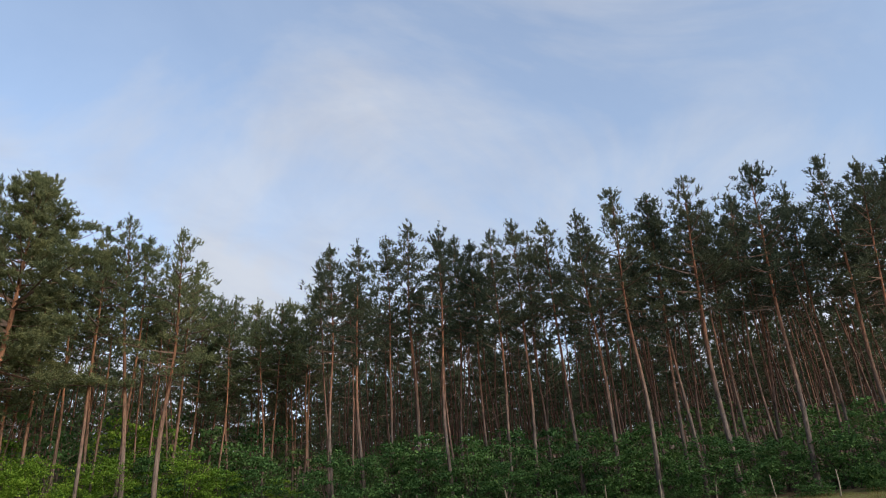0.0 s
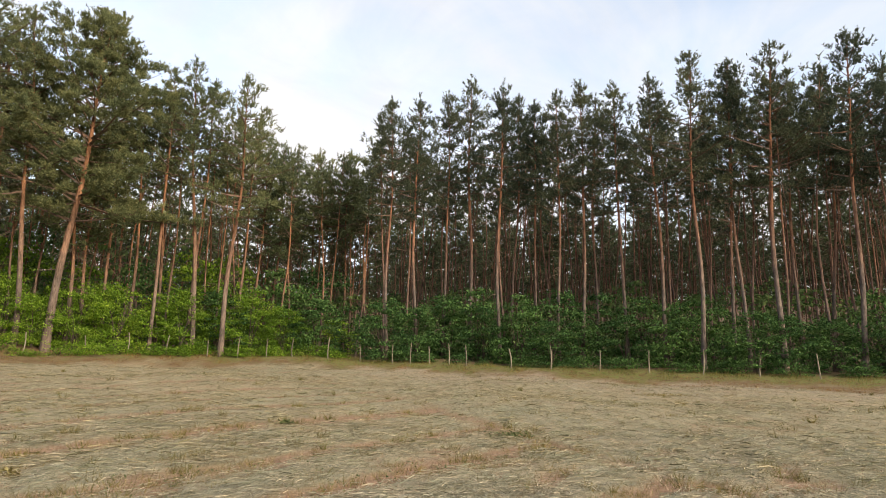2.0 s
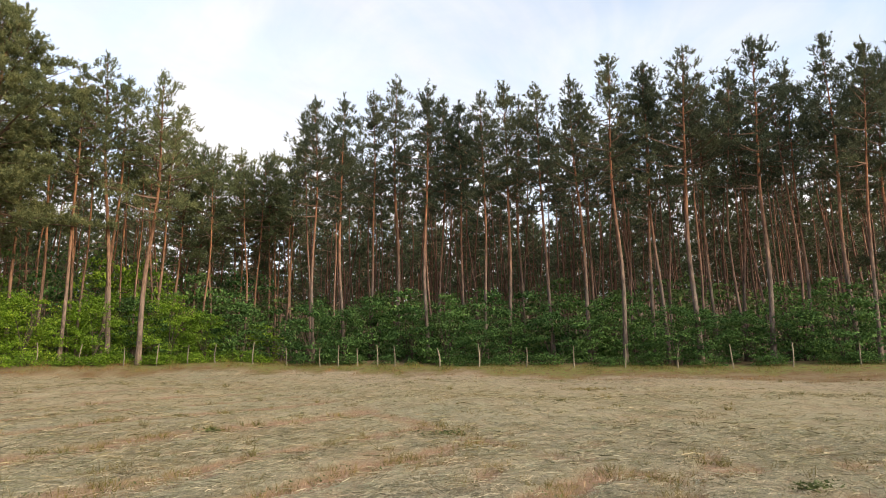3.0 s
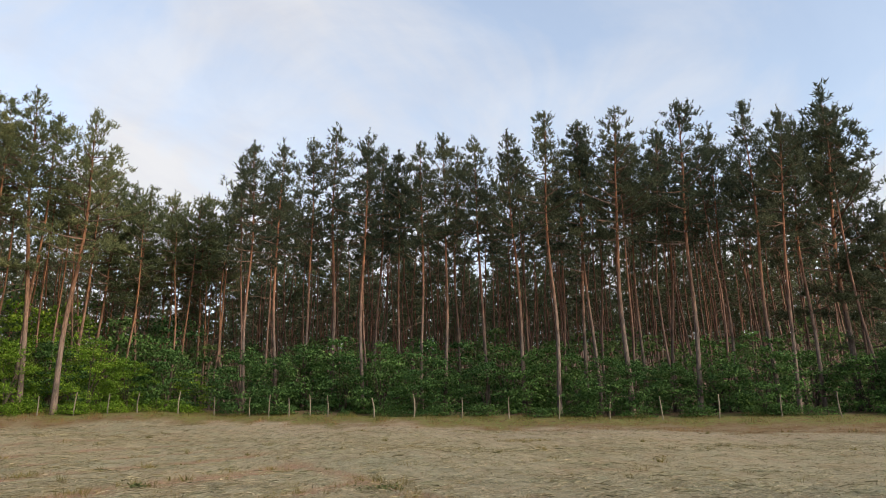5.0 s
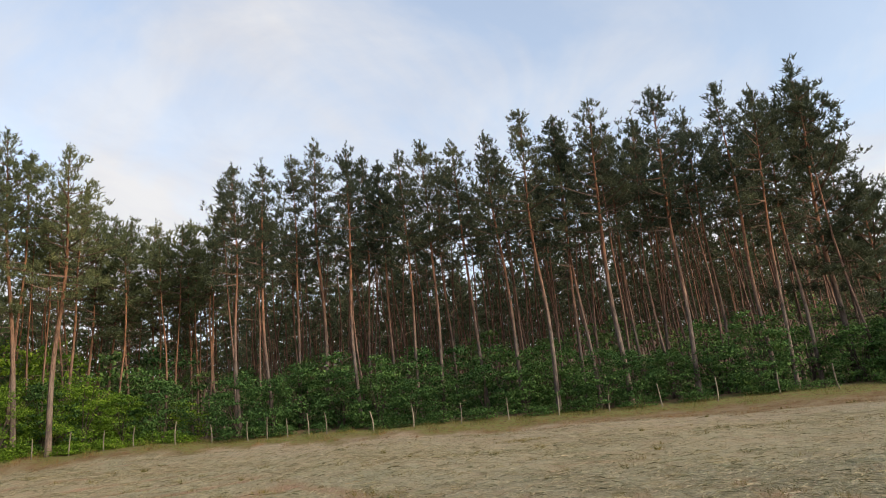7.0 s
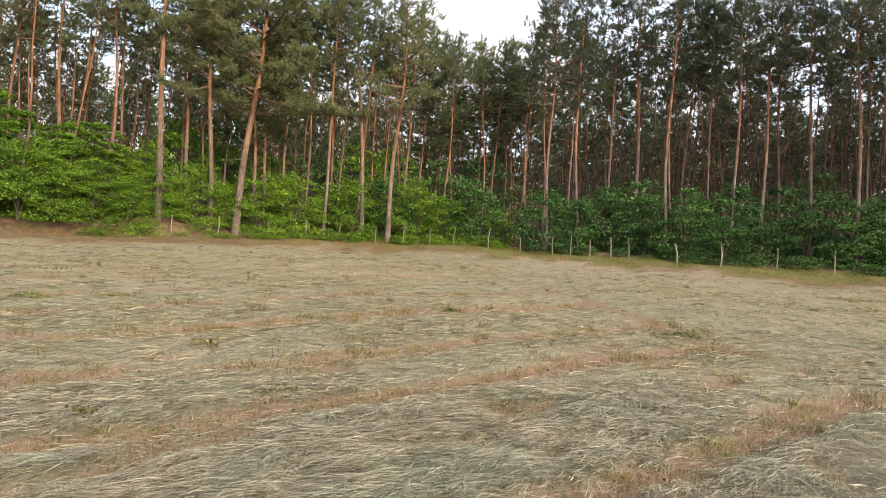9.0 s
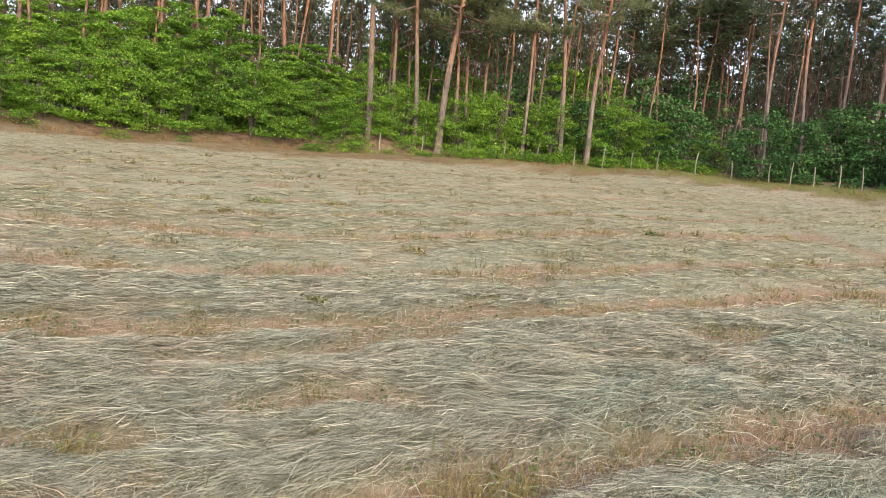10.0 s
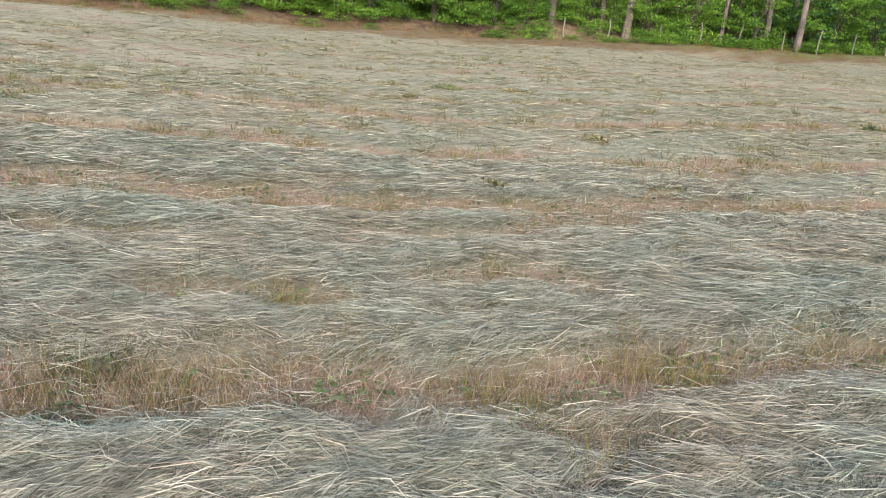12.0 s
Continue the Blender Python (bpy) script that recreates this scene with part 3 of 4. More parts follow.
MIDDLE = [
    (-4.5, 2.2, 19.0, -0.3, 0.52, 1.5, 0.16), (-2.05, 4.0, 19.6, -0.3, 0.52, 1.6, 0.18), (0.0, 6.0, 20.6, 0.1, 0.56, 1.5, 0.16),
    (2.2, 7.0, 22.3, -0.1, 0.55, 1.7, 0.22), (4.75, 3.5, 20.2, 0.1, 0.55, 1.6, 0.18), (5.7, 7.5, 20.8, 0.5, 0.58, 1.5, 0.15),
    (7.6, 6.0, 19.5, 0.0, 0.55, 1.4, 0.14), (9.5, 4.0, 19.2, 0.0, 0.52, 1.5, 0.16), (11.35, 4.5, 20.0, 0.15, 0.55, 1.6, 0.17),
    (12.5, 7.5, 20.0, 0.3, 0.58, 1.5, 0.15), (14.9, 4.5, 19.4, -0.5, 0.52, 1.7, 0.17), (17.7, 3.5, 19.4, -0.4, 0.52, 1.7, 0.18),
]
EAST = [
    (20.4, 2.0, 20.2, 0.2, 0.56, 1.8, 0.19), (22.6, 4.5, 20.0, 0.6, 0.55, 1.6, 0.17), (23.7, 4.0, 20.2, -0.15, 0.44, 1.8, 0.16),
    (26.0, 2.2, 20.2, 0.55, 0.50, 2.1, 0.23), (27.2, 6.5, 19.0, 0.4, 0.56, 1.6, 0.15), (29.2, 8.0, 20.0, 0.8, 0.56, 1.8, 0.16),
    (31.0, 3.0, 20.4, 0.8, 0.50, 2.1, 0.21), (33.6, 6.5, 19.6, 0.4, 0.54, 1.7, 0.15), (36.5, 4.5, 20.4, 0.25, 0.52, 1.5, 0.20),
    (37.7, 2.4, 18.5, 1.4, 0.58, 1.4, 0.16), (39.3, 4.5, 18.6, 0.8, 0.52, 1.6, 0.17), (41.5, 6.0, 19.4, 1.0, 0.34, 3.6, 0.27),
    (43.8, 8.0, 12.5, 0.8, 0.25, 3.1, 0.17),
]

HOLLOW = [
    (-15.2, 8.0, 17.2, 0.2, 0.45, 2.3, 0.16), (-13.8, 10.0, 17.6, 0.1, 0.45, 2.2, 0.16), (-11.0, 11.0, 17.4, 0.2, 0.48, 2.1, 0.15),
    (-8.0, 10.0, 17.0, -0.2, 0.48, 2.0, 0.15), (-7.3, 14.0, 15.5, 0.1, 0.3, 2.2, 0.14), (-10.1, 14.5, 16.0, 0.1, 0.35, 2.2, 0.14), (-6.3, 8.0, 17.0, 0.2, 0.5, 1.9, 0.14), (-33.2, 4.5, 21.5, -1.0, 0.55, 2.4, 0.2),
    (-33.8, 8.0, 21.0, -0.6, 0.6, 2.2, 0.17), (-16.4, 5.5, 18.4, 0.5, 0.5, 2.0, 0.16),
]


def polar(bearing, beyond):
    a = radians(bearing)
    r = float(np.interp(bearing, BEARING, EDGE)) + beyond
    x, y = r * math.sin(a), r * math.cos(a)
    return x, y, float(land(x, y, False))


taken = []


def put_copy(ob, m):
    """A copy at the pose and scale of m, whatever the scale of the first one."""
    return copy_thing(ob, m @ Matrix.Diagonal((*(1 / k for k in ob.scale), 1)))


def plant_edge(rows, seed, label, bark, needles):
    for i, (b, u, height, lean, base, cr, tr) in enumerate(rows):
        x, y, z = polar(b, u)
        a = radians(b)
        side = (lean * math.cos(a), -lean * math.sin(a))
        big = cr > 3
        tree = pine_tree(pine_parts(seed + i, height * 0.972, side, base + 0.02, cr * 1.55, tr * 0.76, 1.5 if not big else 0.72 * cr, sides=10, sway=0.2, twigs=24), bark, needles, limbs=9)
        tree.matrix_basis = pose(x, y, z)
        words = label
        if big:
            words = "broad old pine with a thick trunk and low spreading branches"
        elif cr <= 1.5:
            words = "slender pine with a short narrow crown at the wood's edge"
        tagged(tree, words, "pine tree", "pines at the wood's edge")
        taken.append((x, y))


plant_edge(WEST_HILL, 100, "tall pine with orange bark behind the leafy bank", M_BARK_WEST, M_NEEDLE_SUNLIT)
plant_edge(WEST_EDGE, 200, "tall pine with orange upper bark beside the field", M_BARK_WEST, M_NEEDLE_SUNLIT)
plant_edge(HOLLOW, 500, "pine with pale green lower branches in the hollow", M_BARK_WEST, M_NEEDLE_SUNLIT)
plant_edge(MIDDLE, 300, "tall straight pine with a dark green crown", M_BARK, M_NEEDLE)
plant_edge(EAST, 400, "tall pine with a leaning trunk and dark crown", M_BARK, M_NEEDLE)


def plant_wood():
    """The plantation behind: a few kinds of pine, copied in loose rows; the farthest are one far wood."""
    g = np.random.default_rng(17)
    made = [pine_parts(600 + i, 19.5, (g.normal() * 0.4, g.normal() * 0.4), 0.68 + 0.03 * (i % 4), 1.9, 0.10, 0.65, 1.9, 5, 0.22, 44, True, 0.68) for i in range(8)]
    kinds = {}
    thin = [pine_parts(650 + i, 19.5, (g.normal() * 0.5, g.normal() * 0.5), 0.61 + 0.035 * (i % 4), 1.7, 0.11, 0.3, 3.3, 4, 0.2, 22, True, 1.1) for i in range(6)]
    spots = []
    for depth in np.arange(4.5, 80, 2.9):
        b = -84.0 + g.uniform(0, 3) if depth < 20 else -68.0
        while b < 47:
            r = float(np.interp(b, BEARING, EDGE)) + depth
            if b < (42.5 if depth < 30 else 41 if depth < 42 else 45.5):
                spots.append((b + g.normal() * 0.4, depth + g.normal() * 0.8))
            b += math.degrees(g.uniform(2.1, 3.5) * (1.0 if depth < 22 else 1.03 if b > -5 else 1.32) * (1.0 if b > -36 else 1.15) / r)
    spots.sort(key=lambda s: s[1])
    far = [[], [], []]
    count = 0
    for b, depth in spots:
        x, y, z = polar(b, depth)
        if depth < 25 and any((x - p) ** 2 + (y - q) ** 2 < 1.6 for p, q in taken):
            continue
        i = int(g.integers(len(made)))
        s = (0.76 if -16 < b < -6.5 else 0.91 if b < -4 else 0.95 if b < 18 else 0.99) * g.uniform(0.88, 1.05)
        m = pose(x, y, z - 0.1, g.normal() * 1.2, g.normal() * 1.2, g.uniform(0, 360)) @ Matrix.Diagonal((1, 1, s, 1))
        taken.append((x, y))
        count += 1
        if count > 245:
            a, kind = np.array(m), thin[i % len(thin)]
            for k, (v, f) in enumerate((kind[0], join(kind[1]), kind[2])):
                far[k].append((v @ a[:3, :3].T + a[:3, 3], f))
            continue
        # western copies take the needles with sunlight in their colour
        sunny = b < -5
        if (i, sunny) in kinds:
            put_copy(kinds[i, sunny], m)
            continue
        look_of = (M_BARK_WEST, M_NEEDLE_SUNLIT, "slim plantation pine with a bare orange-brown trunk") if sunny else (M_BARK_IN, M_NEEDLE, "slim plantation pine with a bare trunk among others")
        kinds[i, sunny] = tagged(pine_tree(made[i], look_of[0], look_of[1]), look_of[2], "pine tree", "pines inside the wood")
        kinds[i, sunny].matrix_basis = m
    pieces = [join(p) for p in far]
    v, f = join(pieces)
    ob = soup("far_wood", v, f, M_BARK_IN)
    ob.data.materials.append(M_TWIG)
    # sunlit needle colour stands in for light that misses the deep rows
    ob.data.materials.append(M_NEEDLE_SUNLIT)
    ob.data.polygons.foreach_set("material_index", np.repeat(np.arange(3, dtype=np.int32), [len(p[1]) for p in pieces]))
    tagged(ob, "deep rows of bare pine trunks with thin crowns", "wood", kind="stuff")


plant_wood()


# ---------------------------------------------------------------- undergrowth
def leaf_mass(g, height, radius, leaf, count):
    """Clumps of folded leaves in the outline of a shrub."""
    n = 64
    clump = np.zeros((n, 3))
    rad = g.uniform(0.35, 0.85, n)
    for i in range(n):
        t, f = g.uniform(0, 6.28), g.uniform(0.0, 1.0)
        wide = radius * (0.55 + 0.55 * np.sin(np.pi * min(1, f * 0.8 + 0.12)) - 0.45 * f) * g.uniform(0.35, 1.0) ** 0.5
        clump[i] = (np.cos(t) * wide, np.sin(t) * wide, height * (0.04 + 0.9 * f))
    which = g.integers(0, n, count)
    d = unit(g.normal(size=(count, 3)) * np.array([1, 1, 0.7]))
    c = clump[which] + d * (rad[which] * g.uniform(0.15, 1.0, count) ** 0.6)[:, None] * np.array([1, 1, 0.28]) - np.array([0, 0, 0.22]) * (rad[which] * np.abs(d[:, 0]))[:, None]
    keep = c[:, 2] > 0.05
    c, d = c[keep], d[keep]
    normal = unit(d * 0.5 + np.array([0, 0, 0.8]) + g.normal(size=c.shape) * 0.42)
    return leaves(c, normal, leaf * g.uniform(0.6, 1.3, len(c)), g)


def shrub(seed, height, radius, leaf, count, material):
    """A many-stemmed broadleaf shrub: arching stems and clumps of folded leaves with gaps between."""
    g = np.random.default_rng(seed)
    bush = new("shrub")
    wood = []
    for i in range(6 if count > 2000 else 4):
        t = g.uniform(0, 6.28)
        reach, hh = radius * g.uniform(0.25, 0.9), height * g.uniform(0.6, 1.0)
        s = np.linspace(0, 1, 6)[:, None]
        arm = np.array([np.cos(t), np.sin(t), 0]) * reach * s ** 1.5 + np.array([0, 0, 1]) * (hh * s - 0.12 * hh * s * s) + g.normal(size=3) * 0.12 * s
        arm[0, 2] = -0.2
        wood.append(tube(arm, np.linspace(0.035, 0.008, 6), 4))
    for v, f in wood:
        soup("stem", v, f, M_STEM, bush)
    soup("foliage", *leaf_mass(g, height, radius, leaf, count), material, bush)
    return bush


def plant_shrubs():
    g = np.random.default_rng(5)
    dark = [shrub(800 + i, 3.6, 1.9, 0.138, 3700, M_LEAF) for i in range(5)]
    behind = [shrub(860 + i, 3.6, 2.0, 0.16, 2100, M_LEAF) for i in range(4)]
    behind_bright = [shrub(870 + i, 3.6, 2.0, 0.15, 2300, M_LEAF_B) for i in range(3)]
    deep = [leaf_mass(np.random.default_rng(880 + i), 3.4, 2.3, 0.2, 640) for i in range(5)]
    far = []
    bright = [shrub(850 + i, 3.6, 2.0, 0.098, 6300, M_LEAF_B) for i in range(4)]
    tall = [shrub(855 + i, 6.4, 2.7, 0.13, 12000, M_LEAF_B) for i in range(3)]
    for k in dark + behind:
        tagged(k, "dense dark green hazel shrub under the pines", "shrub", "shrubs along the wood")
    for k in tall:
        tagged(k, "tall bright green leafy bush on the bank", "shrub", "shrubs along the wood")
    for k in bright + behind_bright:
        tagged(k, "bright yellow-green leafy shrub on the bank", "shrub", "shrubs along the wood")
    used = set()

    def put(kind, b, u, s, w=1.0):
        x, y, z = polar(b, u)
        m = pose(x, y, z - 0.05, 0, 0, g.uniform(0, 360)) @ Matrix.Diagonal((w * s ** 0.6, w * s ** 0.6, s, 1))
        if isinstance(kind, tuple):
            t = np.array(m)
            far.append((kind[0] @ t[:3, :3].T + t[:3, 3], kind[1]))
        elif kind.name not in used:
            used.add(kind.name)
            kind.matrix_basis = m
        else:
            put_copy(kind, m)

    for u, gap in ((1.9, 2.2), (4.8, 2.5), (8.5, 3.3), (13.0, 4.0), (22.0, 4.5), (34.0, 5.0), (52.0, 5.5), (68.0, 6.0)):
        b = -88.0
        while b < 56:
            r = float(np.interp(b, BEARING, EDGE)) + u
            west = b < -36.3
            mid = -36.3 <= b < -8
            if west:
                grown = float(np.interp(b, (-88, -60, -52, -46, -40, -36), (5.8, 6.5, 8.2, 9.2, 7.4, 5.0)))
                kinds = bright if u < 3 else tall
                s = grown * g.uniform(0.85, 1.12) * (0.62 / 3.6 if u < 3 else (0.9 if u < 7 else 1.0) / 6.4)
            elif mid:
                s, kinds = g.uniform(0.85, 1.3) + min(0.06 * u, 0.5), (bright if g.random() < 0.9 - 0.65 * max(0.0, (b + 20) / 12) else dark)
            else:
                s, kinds = g.uniform(0.75, 1.4) + 0.015 * u, dark
            if b > 44.5:
                s *= 1.2
            if -10 < b < -6.5 and 3 < u < 7:
                s *= 0.7
            if u > 10 or (u > 7 and b > -8):
                kinds, s = deep, s * (1.3 if west else 1.7 if b < -15 else 1.45 if b < -5 else 1.3)
            elif u > 3 and not west:
                s *= 1.3 if u > 7 else 1.0
                kinds = behind_bright if kinds is bright else behind
            if u > 3 or west or g.random() > (0.6 if -10 < b < -6 else 0.1):
                put(kinds[int(g.integers(len(kinds)))], b, u + g.normal() * (0.4 if west or mid else 0.6) + (-0.5 if west else 0.3 if b < -20 else 0.95 if u < 3 else 0.5), s * (0.92 if west else 1.0))
            b += math.degrees(gap * (0.75 if west and u < 10 else 1.0) * g.uniform(0.8, 1.25) / r)
    tagged(soup("undergrowth", *join(far), M_LEAF_DEEP), "dim green bushes under the pines deep in the wood", "undergrowth", kind="stuff")
    # low growth spilling over the verge
    low = [tagged(shrub(890 + i, 1.0, 1.0, 0.12, 700, M_LEAF_B if i < 2 else M_LEAF), "low leafy bramble on the verge", "bramble", "low growth on the verge") for i in range(3)]
    for i in range(84):
        b = g.uniform(-80, -36) if i < 12 else g.uniform(-36, -6) if i < 54 else g.uniform(-6, 50)
        put(low[int(g.integers(2)) if b < -8 else 2], b, g.uniform(-0.7, 0.9) if b < -20 else g.uniform(0.7, 1.5), g.uniform(0.4, 0.9), g.uniform(0.8, 1.3))
    # every kind stands somewhere along the wood
    for kind in dark + behind + behind_bright + bright + tall:
        if kind.name not in used:
            put(kind, g.uniform(-34, -12), g.uniform(4, 6), 0.8)
    for kind in low:
        if kind.name not in used:
            put(kind, g.uniform(-34, -12), 0.3, 0.6)


plant_shrubs()


# ---------------------------------------------------------------- fence
def fence_post(seed, height, r, bow):
    g = np.random.default_rng(seed)
    k = np.linspace(0, 1, 7)
    t = g.uniform(0, 6.28)
    path = np.stack([bow * np.sin(np.pi * k) * np.cos(t) + g.normal() * 0.05 * k, bow * np.sin(np.pi * k) * np.sin(t) + g.normal() * 0.04 * k, -0.3 + (height + 0.3) * k], 1)
    v, f = tube(path, r * np.array([1.05, 1.05, 1.0, 0.97, 0.95, 0.9, 0.78]), 7)
    n = len(v)
    v = np.concatenate([v, path[-1:] + [[0, 0, 0.02]]])
    cap = np.array([[n - 7 + i, n - 7 + (i + 1) % 7, n] for i in range(7)])
    return soup("fence_post", v, np.concatenate([f, cap]), M_POST, smooth=False)


POST_BEARINGS = (-34.0, -30.8, -26.9, -24.1, -21.3, -18.4, -16.1, -13.9, -11.9, -9.1, -6.6, -3.9, -2.5, -1.0, 0.6, 2.0, 5.6, 8.8, 12.6, 16.4, 20.3, 24.3, 28.2, 32.15, 36.5, 40.3, 44.1, 47.5)
for i, b in enumerate(POST_BEARINGS):
    x, y, z = polar(b, 0.1)
    thick = b in (5.6, 8.8)
    post = fence_post(40 + i, 1.24 + 0.12 * math.sin(i * 2.3), 0.048 if thick else 0.036, 0.05 + 0.05 * abs(math.sin(i * 1.7)))
    post.matrix_basis = pose(x, y, z, 3 * math.sin(i * 3.1), 4 * math.sin(i * 1.3), 50 * i)
    tagged(post, "thick weathered wooden fence post" if thick else "thin crooked weathered wooden fence post", "fence post", "posts of the field fence")


# ---------------------------------------------------------------- hay, stubble and verge grass
def scatter(g, n, near, far, power, left=-88, right=52):
    """Points over a sector, denser near its start."""
    q = g.random(n)
    k = 2.0 - power
    r = (near ** k + q * (far ** k - near ** k)) ** (1 / k)
    b = np.radians(g.uniform(left, right, n))
    return r * np.sin(b), r * np.cos(b), r


def strands(name, x, y, length, width, lay, g, material, lift, label, category):
    """Lying blades of two bent halves."""
    n = len(x)
    z = land(x, y)
    way = np.stack([np.sin(lay), np.cos(lay), g.normal(size=n) * 0.10], 1)
    side = np.stack([np.cos(lay), -np.sin(lay), g.normal(size=n) * 0.5], 1) * (width / 2)[:, None]
    c = np.stack([x, y, z + lift], 1)
    bend = np.stack([np.cos(lay), -np.sin(lay), np.zeros(n)], 1) * (g.normal(size=n) * 0.34 * length)[:, None]
    a, b = c - way * length[:, None] * 0.5, c + way * length[:, None] * 0.5 + bend
    mid = c + np.array([0, 0, 1]) * (0.07 * length)[:, None] - bend * 0.15
    a[:, 2] = np.maximum(a[:, 2], land(a[:, 0], a[:, 1]) + 0.004)
    b[:, 2] = np.maximum(b[:, 2], land(b[:, 0], b[:, 1]) + 0.004)
    v = np.stack([a - side, a + side, mid - side, mid + side, b], 1).reshape(-1, 3)
    k = np.arange(n)[:, None] * 5
    f = np.concatenate([k + np.array([[0, 1, 3]]), k + np.array([[0, 3, 2]]), k + np.array([[2, 3, 4]])])
    return tagged(soup(name, v, f, material), label, category, kind="stuff")


def lay_hay():
    g = np.random.default_rng(9)
    for n, near, far, power, left, right, l0, l1, w0, w1, stuff in (
            (30000, 0.3, 9.0, 1.0, -180, 180, 0.07, 0.24, 0.0012, 0.0025, M_HAY), (235000, 1.6, 7.5, 1.25, -88, 16, 0.07, 0.32, 0.001, 0.0024, M_HAY), (96000, 6.8, 15.0, 1.3, -88, 44, 0.09, 0.32, 0.0023, 0.005, M_HAY_MID),
            (78000, 10.0, 46.0, 1.15, -88, 52, 0.14, 0.42, 0.005, 0.011, M_HAY_DRY)):
        # two strands in three lie in combed wisps that share a lay, the rest are loose
        per = 14
        x, y, r = scatter(g, n // per, near, far, power, left, right)
        turn = np.repeat(g.normal(size=len(x)) * 0.5, per)
        x, y = np.repeat(x, per), np.repeat(y, per)
        n = len(x)
        loose = g.random(n) < 0.36
        spread = np.where(loose, 0.5, 0.085) * max(1.0, near / 1.6) ** 0.35
        turn = np.where(loose, g.normal(size=n) * 0.6, turn + g.normal(size=n) * 0.15)
        x, y = x + g.normal(size=n) * spread, y + g.normal(size=n) * spread
        r = np.hypot(x, y)
        keep = (g.random(n) > stubble_mask(x, y) * (0.9 if near < 2 else 0.97)) & (r < edge_at(x, y) - np.interp(bearing_of(x, y), BEARING, VERGE) + 0.8)
        x, y, turn, r = x[keep], y[keep], turn[keep], r[keep]
        m = len(x)
        # straws seen singly near by, bundles of them farther off
        bundle = np.clip(r / 3.4, 1, 2.2) if near < 5 else np.full(m, 1.25)
        lay = SWATH + 0.42 * ripple(x, y, 1.3, 41) + 0.34 * ripple(x, y, 0.5, 42) + turn
        strands("hay", x, y, g.uniform(l0, l1, m), g.uniform(w0, w1, m) * bundle, lay, g, stuff, g.uniform(0.0, 0.06, m), "cut grass drying in loose pale swaths", "hay")


def grow_stubble():
    g = np.random.default_rng(10)
    for n, near, far, power, h0, h1, w in ((240000, 1.7, 8.0, 1.2, 0.04, 0.13, 0.0028), (130000, 8.0, 26.0, 1.3, 0.04, 0.11, 0.007)):
        x, y, r = scatter(g, n, near, far, power)
        keep = g.random(n) < stubble_mask(x, y) * 0.9
        x, y = x[keep], y[keep]
        m = len(x)
        way = unit(np.stack([g.normal(size=m) * 0.45, g.normal(size=m) * 0.45, np.ones(m)], 1))
        root = np.stack([x, y, land(x, y) - 0.01], 1)
        tagged(soup("stubble", *blades(root, way, g.uniform(h0, h1, m), np.full(m, w) * g.uniform(0.7, 1.4, m), g), M_STUBBLE), "short russet stubble between the swaths", "stubble", kind="stuff")


def grow_tufts():
    """Upright straws left by the mower over the whole field."""
    g = np.random.default_rng(11)
    x, y, r = scatter(g, 62000, 9.0, 42.0, 1.25)
    keep = (r < edge_at(x, y) - 2.5) & (g.random(len(x)) < 0.55 + 0.4 * ripple(x, y, 1.8, 71))
    x, y, r = x[keep], y[keep], r[keep]
    m = len(x)
    way = unit(np.stack([g.normal(size=m) * 0.8, g.normal(size=m) * 0.8, np.ones(m)], 1))
    root = np.stack([x, y, land(x, y) - 0.01], 1)
    tagged(soup("straw", *blades(root, way, g.uniform(0.05, 0.15, m), 0.0004 * r * g.uniform(0.6, 1.3, m), g), M_HAY_DRY), "short upright straws over the mown field", "straw", kind="stuff")


def grow_clumps():
    """Olive tussocks that the mower left standing, most of them in the strips."""
    g = np.random.default_rng(15)
    x, y, r = scatter(g, 70000, 2.0, 36.0, 1.15)
    keep = (g.random(len(x)) < np.where(r < 12, 0.008, 0.003) + 0.5 * stubble_mask(x, y) * (ripple(x, y, 0.7, 62) > 0.4) * np.clip((26 - r) / 14, 0.12, 1)) & (r < edge_at(x, y) - 4)
    x, y, r = x[keep][:5200], y[keep][:5200], r[keep][:5200]
    per = 22
    wide = np.repeat(g.uniform(0.03, 0.13, len(x)), per)
    high = np.repeat(g.uniform(0.06, 0.19, len(x)), per)
    x, y, r = np.repeat(x, per), np.repeat(y, per), np.repeat(r, per)
    m = len(x)
    dx, dy = g.normal(size=m) * wide, g.normal(size=m) * wide
    x, y = x + dx, y + dy
    way = unit(np.stack([dx * 3 + g.normal(size=m) * 0.4, dy * 3 + g.normal(size=m) * 0.4, np.full(m, 0.8)], 1))
    root = np.stack([x, y, land(x, y) - 0.01], 1)
    tagged(soup("tussocks", *blades(root, way, high * g.uniform(0.6, 1.3, m), np.maximum(0.004, 0.0007 * r) * g.uniform(0.7, 1.4, m), g), M_TUSSOCK), "low olive-brown grass tussocks in the mown field", "grass", kind="stuff")


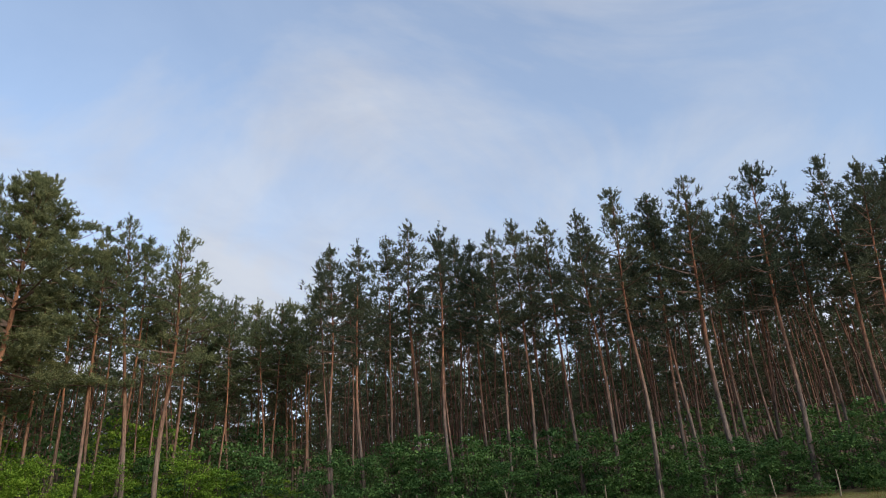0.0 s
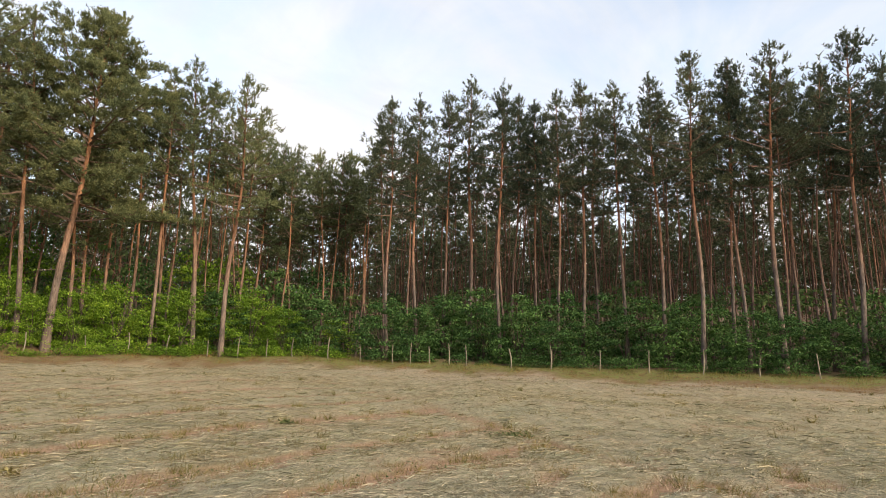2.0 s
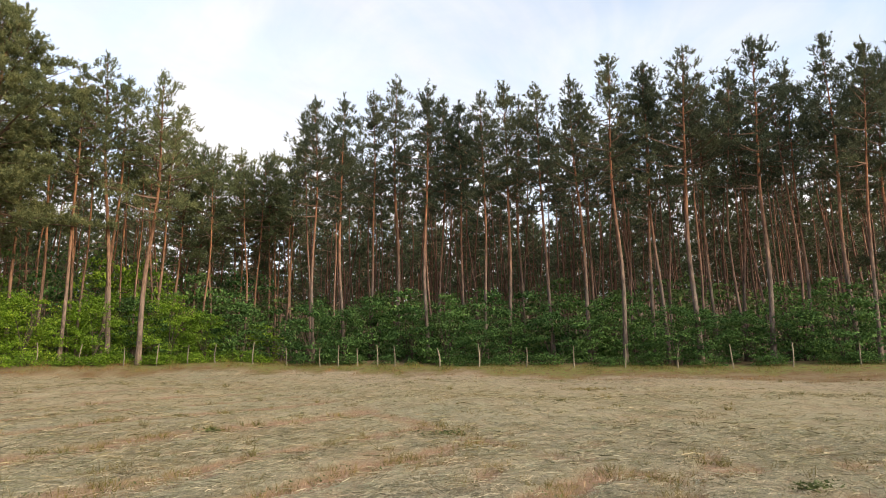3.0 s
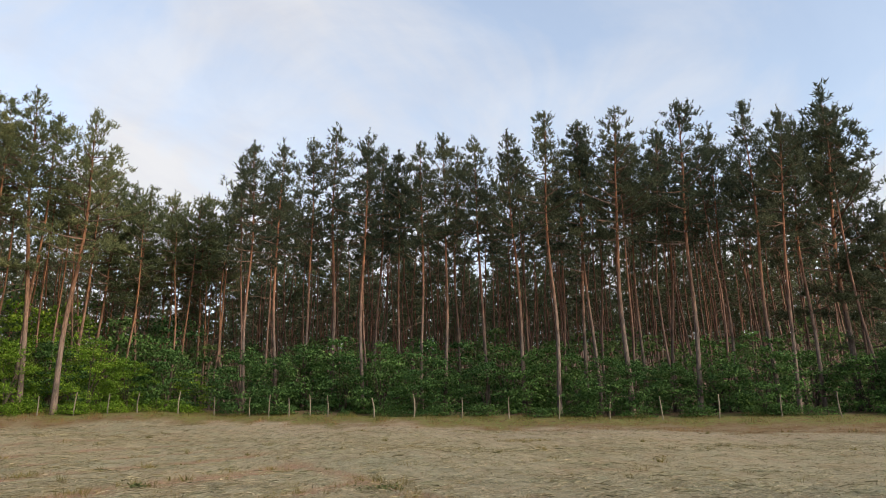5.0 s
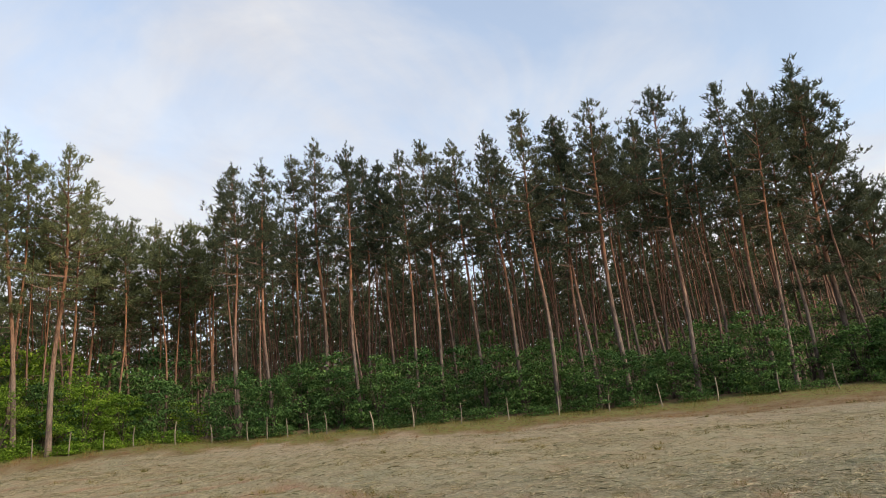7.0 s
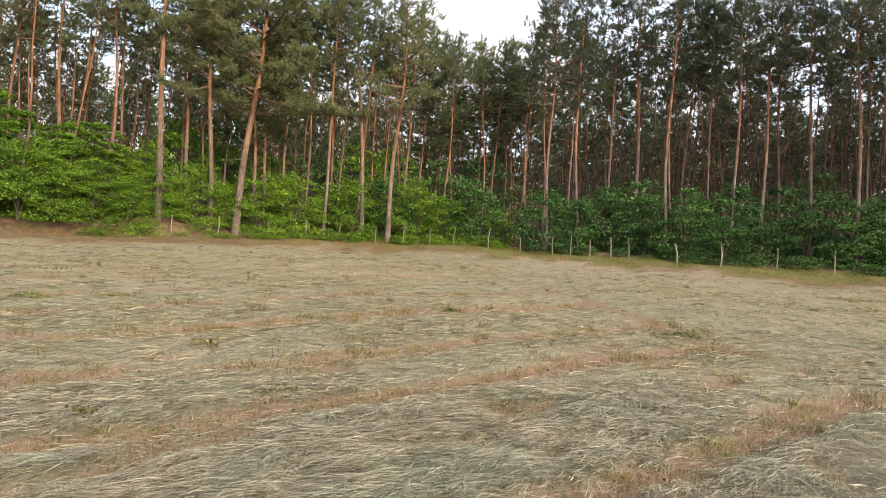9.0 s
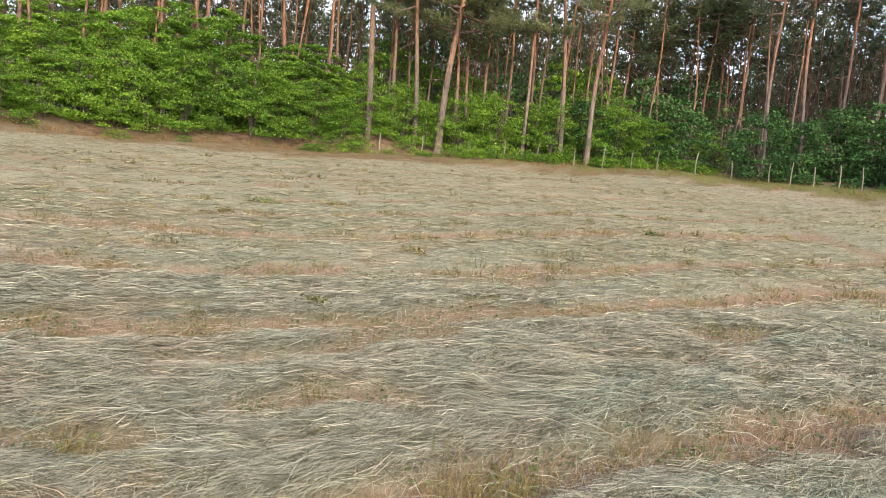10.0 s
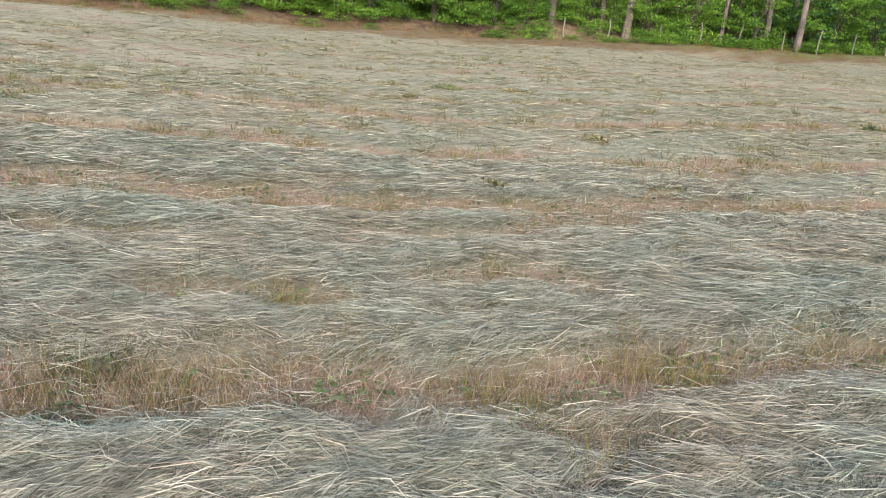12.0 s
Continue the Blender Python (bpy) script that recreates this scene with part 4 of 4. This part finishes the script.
def grow_verge():
    g = np.random.default_rng(12)
    n = 76000
    b = g.uniform(-86, 52, n)
    u = 1.4 - g.uniform(0, 1, n) * (1.4 + np.interp(b, BEARING, VERGE)) + 0.7 * ripple(b, b * 0, 3.0, 51)
    r = np.interp(b, BEARING, EDGE) + u
    x, y = r * np.sin(np.radians(b)), r * np.cos(np.radians(b))
    tall = np.clip(0.5 + 0.6 * ripple(x, y, 3.0, 52), 0.1, 1.2) * np.clip((u + 4.0) / 3.0, 0.5, 1)
    way = unit(np.stack([g.normal(size=n) * 0.3, g.normal(size=n) * 0.3, np.ones(n)], 1))
    root = np.stack([x, y, land(x, y, False) - 0.02], 1)
    long, wide = tall * g.uniform(0.14, 0.46, n), g.uniform(0.008, 0.018, n)
    green = (u + 1.2 * ripple(x, y, 2.0, 53) > np.where(b > -12, -1.9, -1.6)) & ~((b < -18) & (ripple(x, y, 2.6, 54) < 0.0))
    for pick, material, label in ((green, M_HERB, "uncut green-gold grass along the fence line"), (~green, M_RUST, "dry rust-brown grass at the field's rim")):
        tagged(soup("verge_grass", *blades(root[pick], way[pick], long[pick], wide[pick], g), material), label, "grass", kind="stuff")


lay_hay()
grow_stubble()
grow_tufts()
grow_clumps()
grow_verge()


# ---------------------------------------------------------------- weeds in the field
def weed_clump(seed, size, leafy, material):
    """A flattened heap of leaves and stalks."""
    g = np.random.default_rng(seed)
    weed = new("weed_clump")
    n = leafy
    c = g.normal(size=(n, 3)) * np.array([size * 1.3, size * 0.8, 0.03]) + np.array([0, 0, 0.05])
    c[:, 2] = np.maximum(c[:, 2], 0.02)
    soup("foliage", *leaves(c, unit(np.array([0, 0, 1.0]) + g.normal(size=c.shape) * 0.6), g.uniform(0.03, 0.07, n), g), material, weed)
    m = int(30 + 160 * size)
    root = g.normal(size=(m, 3)) * np.array([size * 1.2, size * 0.8, 0])
    way = unit(np.stack([g.normal(size=m), g.normal(size=m), np.full(m, 0.7)], 1))
    tagged(soup("stalk_tuft", *blades(root, way, g.uniform(0.05, 0.13, m), np.full(m, 0.006), g), M_STUBBLE, weed), kind="stuff")
    return weed


M_WILT = foliage_material("wilted_leaves", (0.10, 0.088, 0.045), (0.19, 0.165, 0.085), (0.31, 0.27, 0.145), 0.2, 0.7)
M_WEED = foliage_material("green_weeds", (0.08, 0.105, 0.05), (0.135, 0.165, 0.08), (0.21, 0.235, 0.12), 0.3, 0.6)
for i, (bear, r, size, green) in enumerate(((-37.2, 15.5, 0.19, 0), (-45.6, 13.6, 0.07, 0), (-42.7, 15.6, 0.15, 1), (-30.3, 9.8, 0.08, 0), (5.8, 13.4, 0.17, 1), (-37.9, 6.4, 0.055, 0),
                                            (-11.9, 14.0, 0.07, 1), (-75.5, 9.4, 0.13, 1), (17.2, 28.6, 0.5, 0), (32.5, 8.7, 0.09, 1))):
    x, y = r * math.sin(radians(bear)), r * math.cos(radians(bear))
    clump = weed_clump(70 + i, size, int(120 + 700 * size), M_WEED if green else M_WILT)
    clump.matrix_basis = pose(x, y, float(land(x, y)), 0, 0, 40 * i)
    tagged(clump, "flattened clump of green weeds in the cut grass" if green else "heap of wilted brown-green weeds on the hay", "weed", "weed clumps in the field")


def sprout_weeds():
    g = np.random.default_rng(14)
    x, y, r = scatter(g, 40000, 1.8, 10.0, 1.2, -86, 15)
    pick = (g.random(len(x)) < stubble_mask(x, y)) & (ripple(x, y, 0.7, 61) > 0.3)
    x, y = x[pick], y[pick]
    c = np.stack([x, y, land(x, y) + g.uniform(0.02, 0.07, len(x))], 1)
    tagged(soup("green_sprouts", *leaves(c, unit(np.array([0, 0, 1.0]) + g.normal(size=c.shape) * 0.5), g.uniform(0.015, 0.045, len(x)), g), M_WEED), "small green weeds sprouting in the stubble", "weed", kind="stuff")


sprout_weeds()
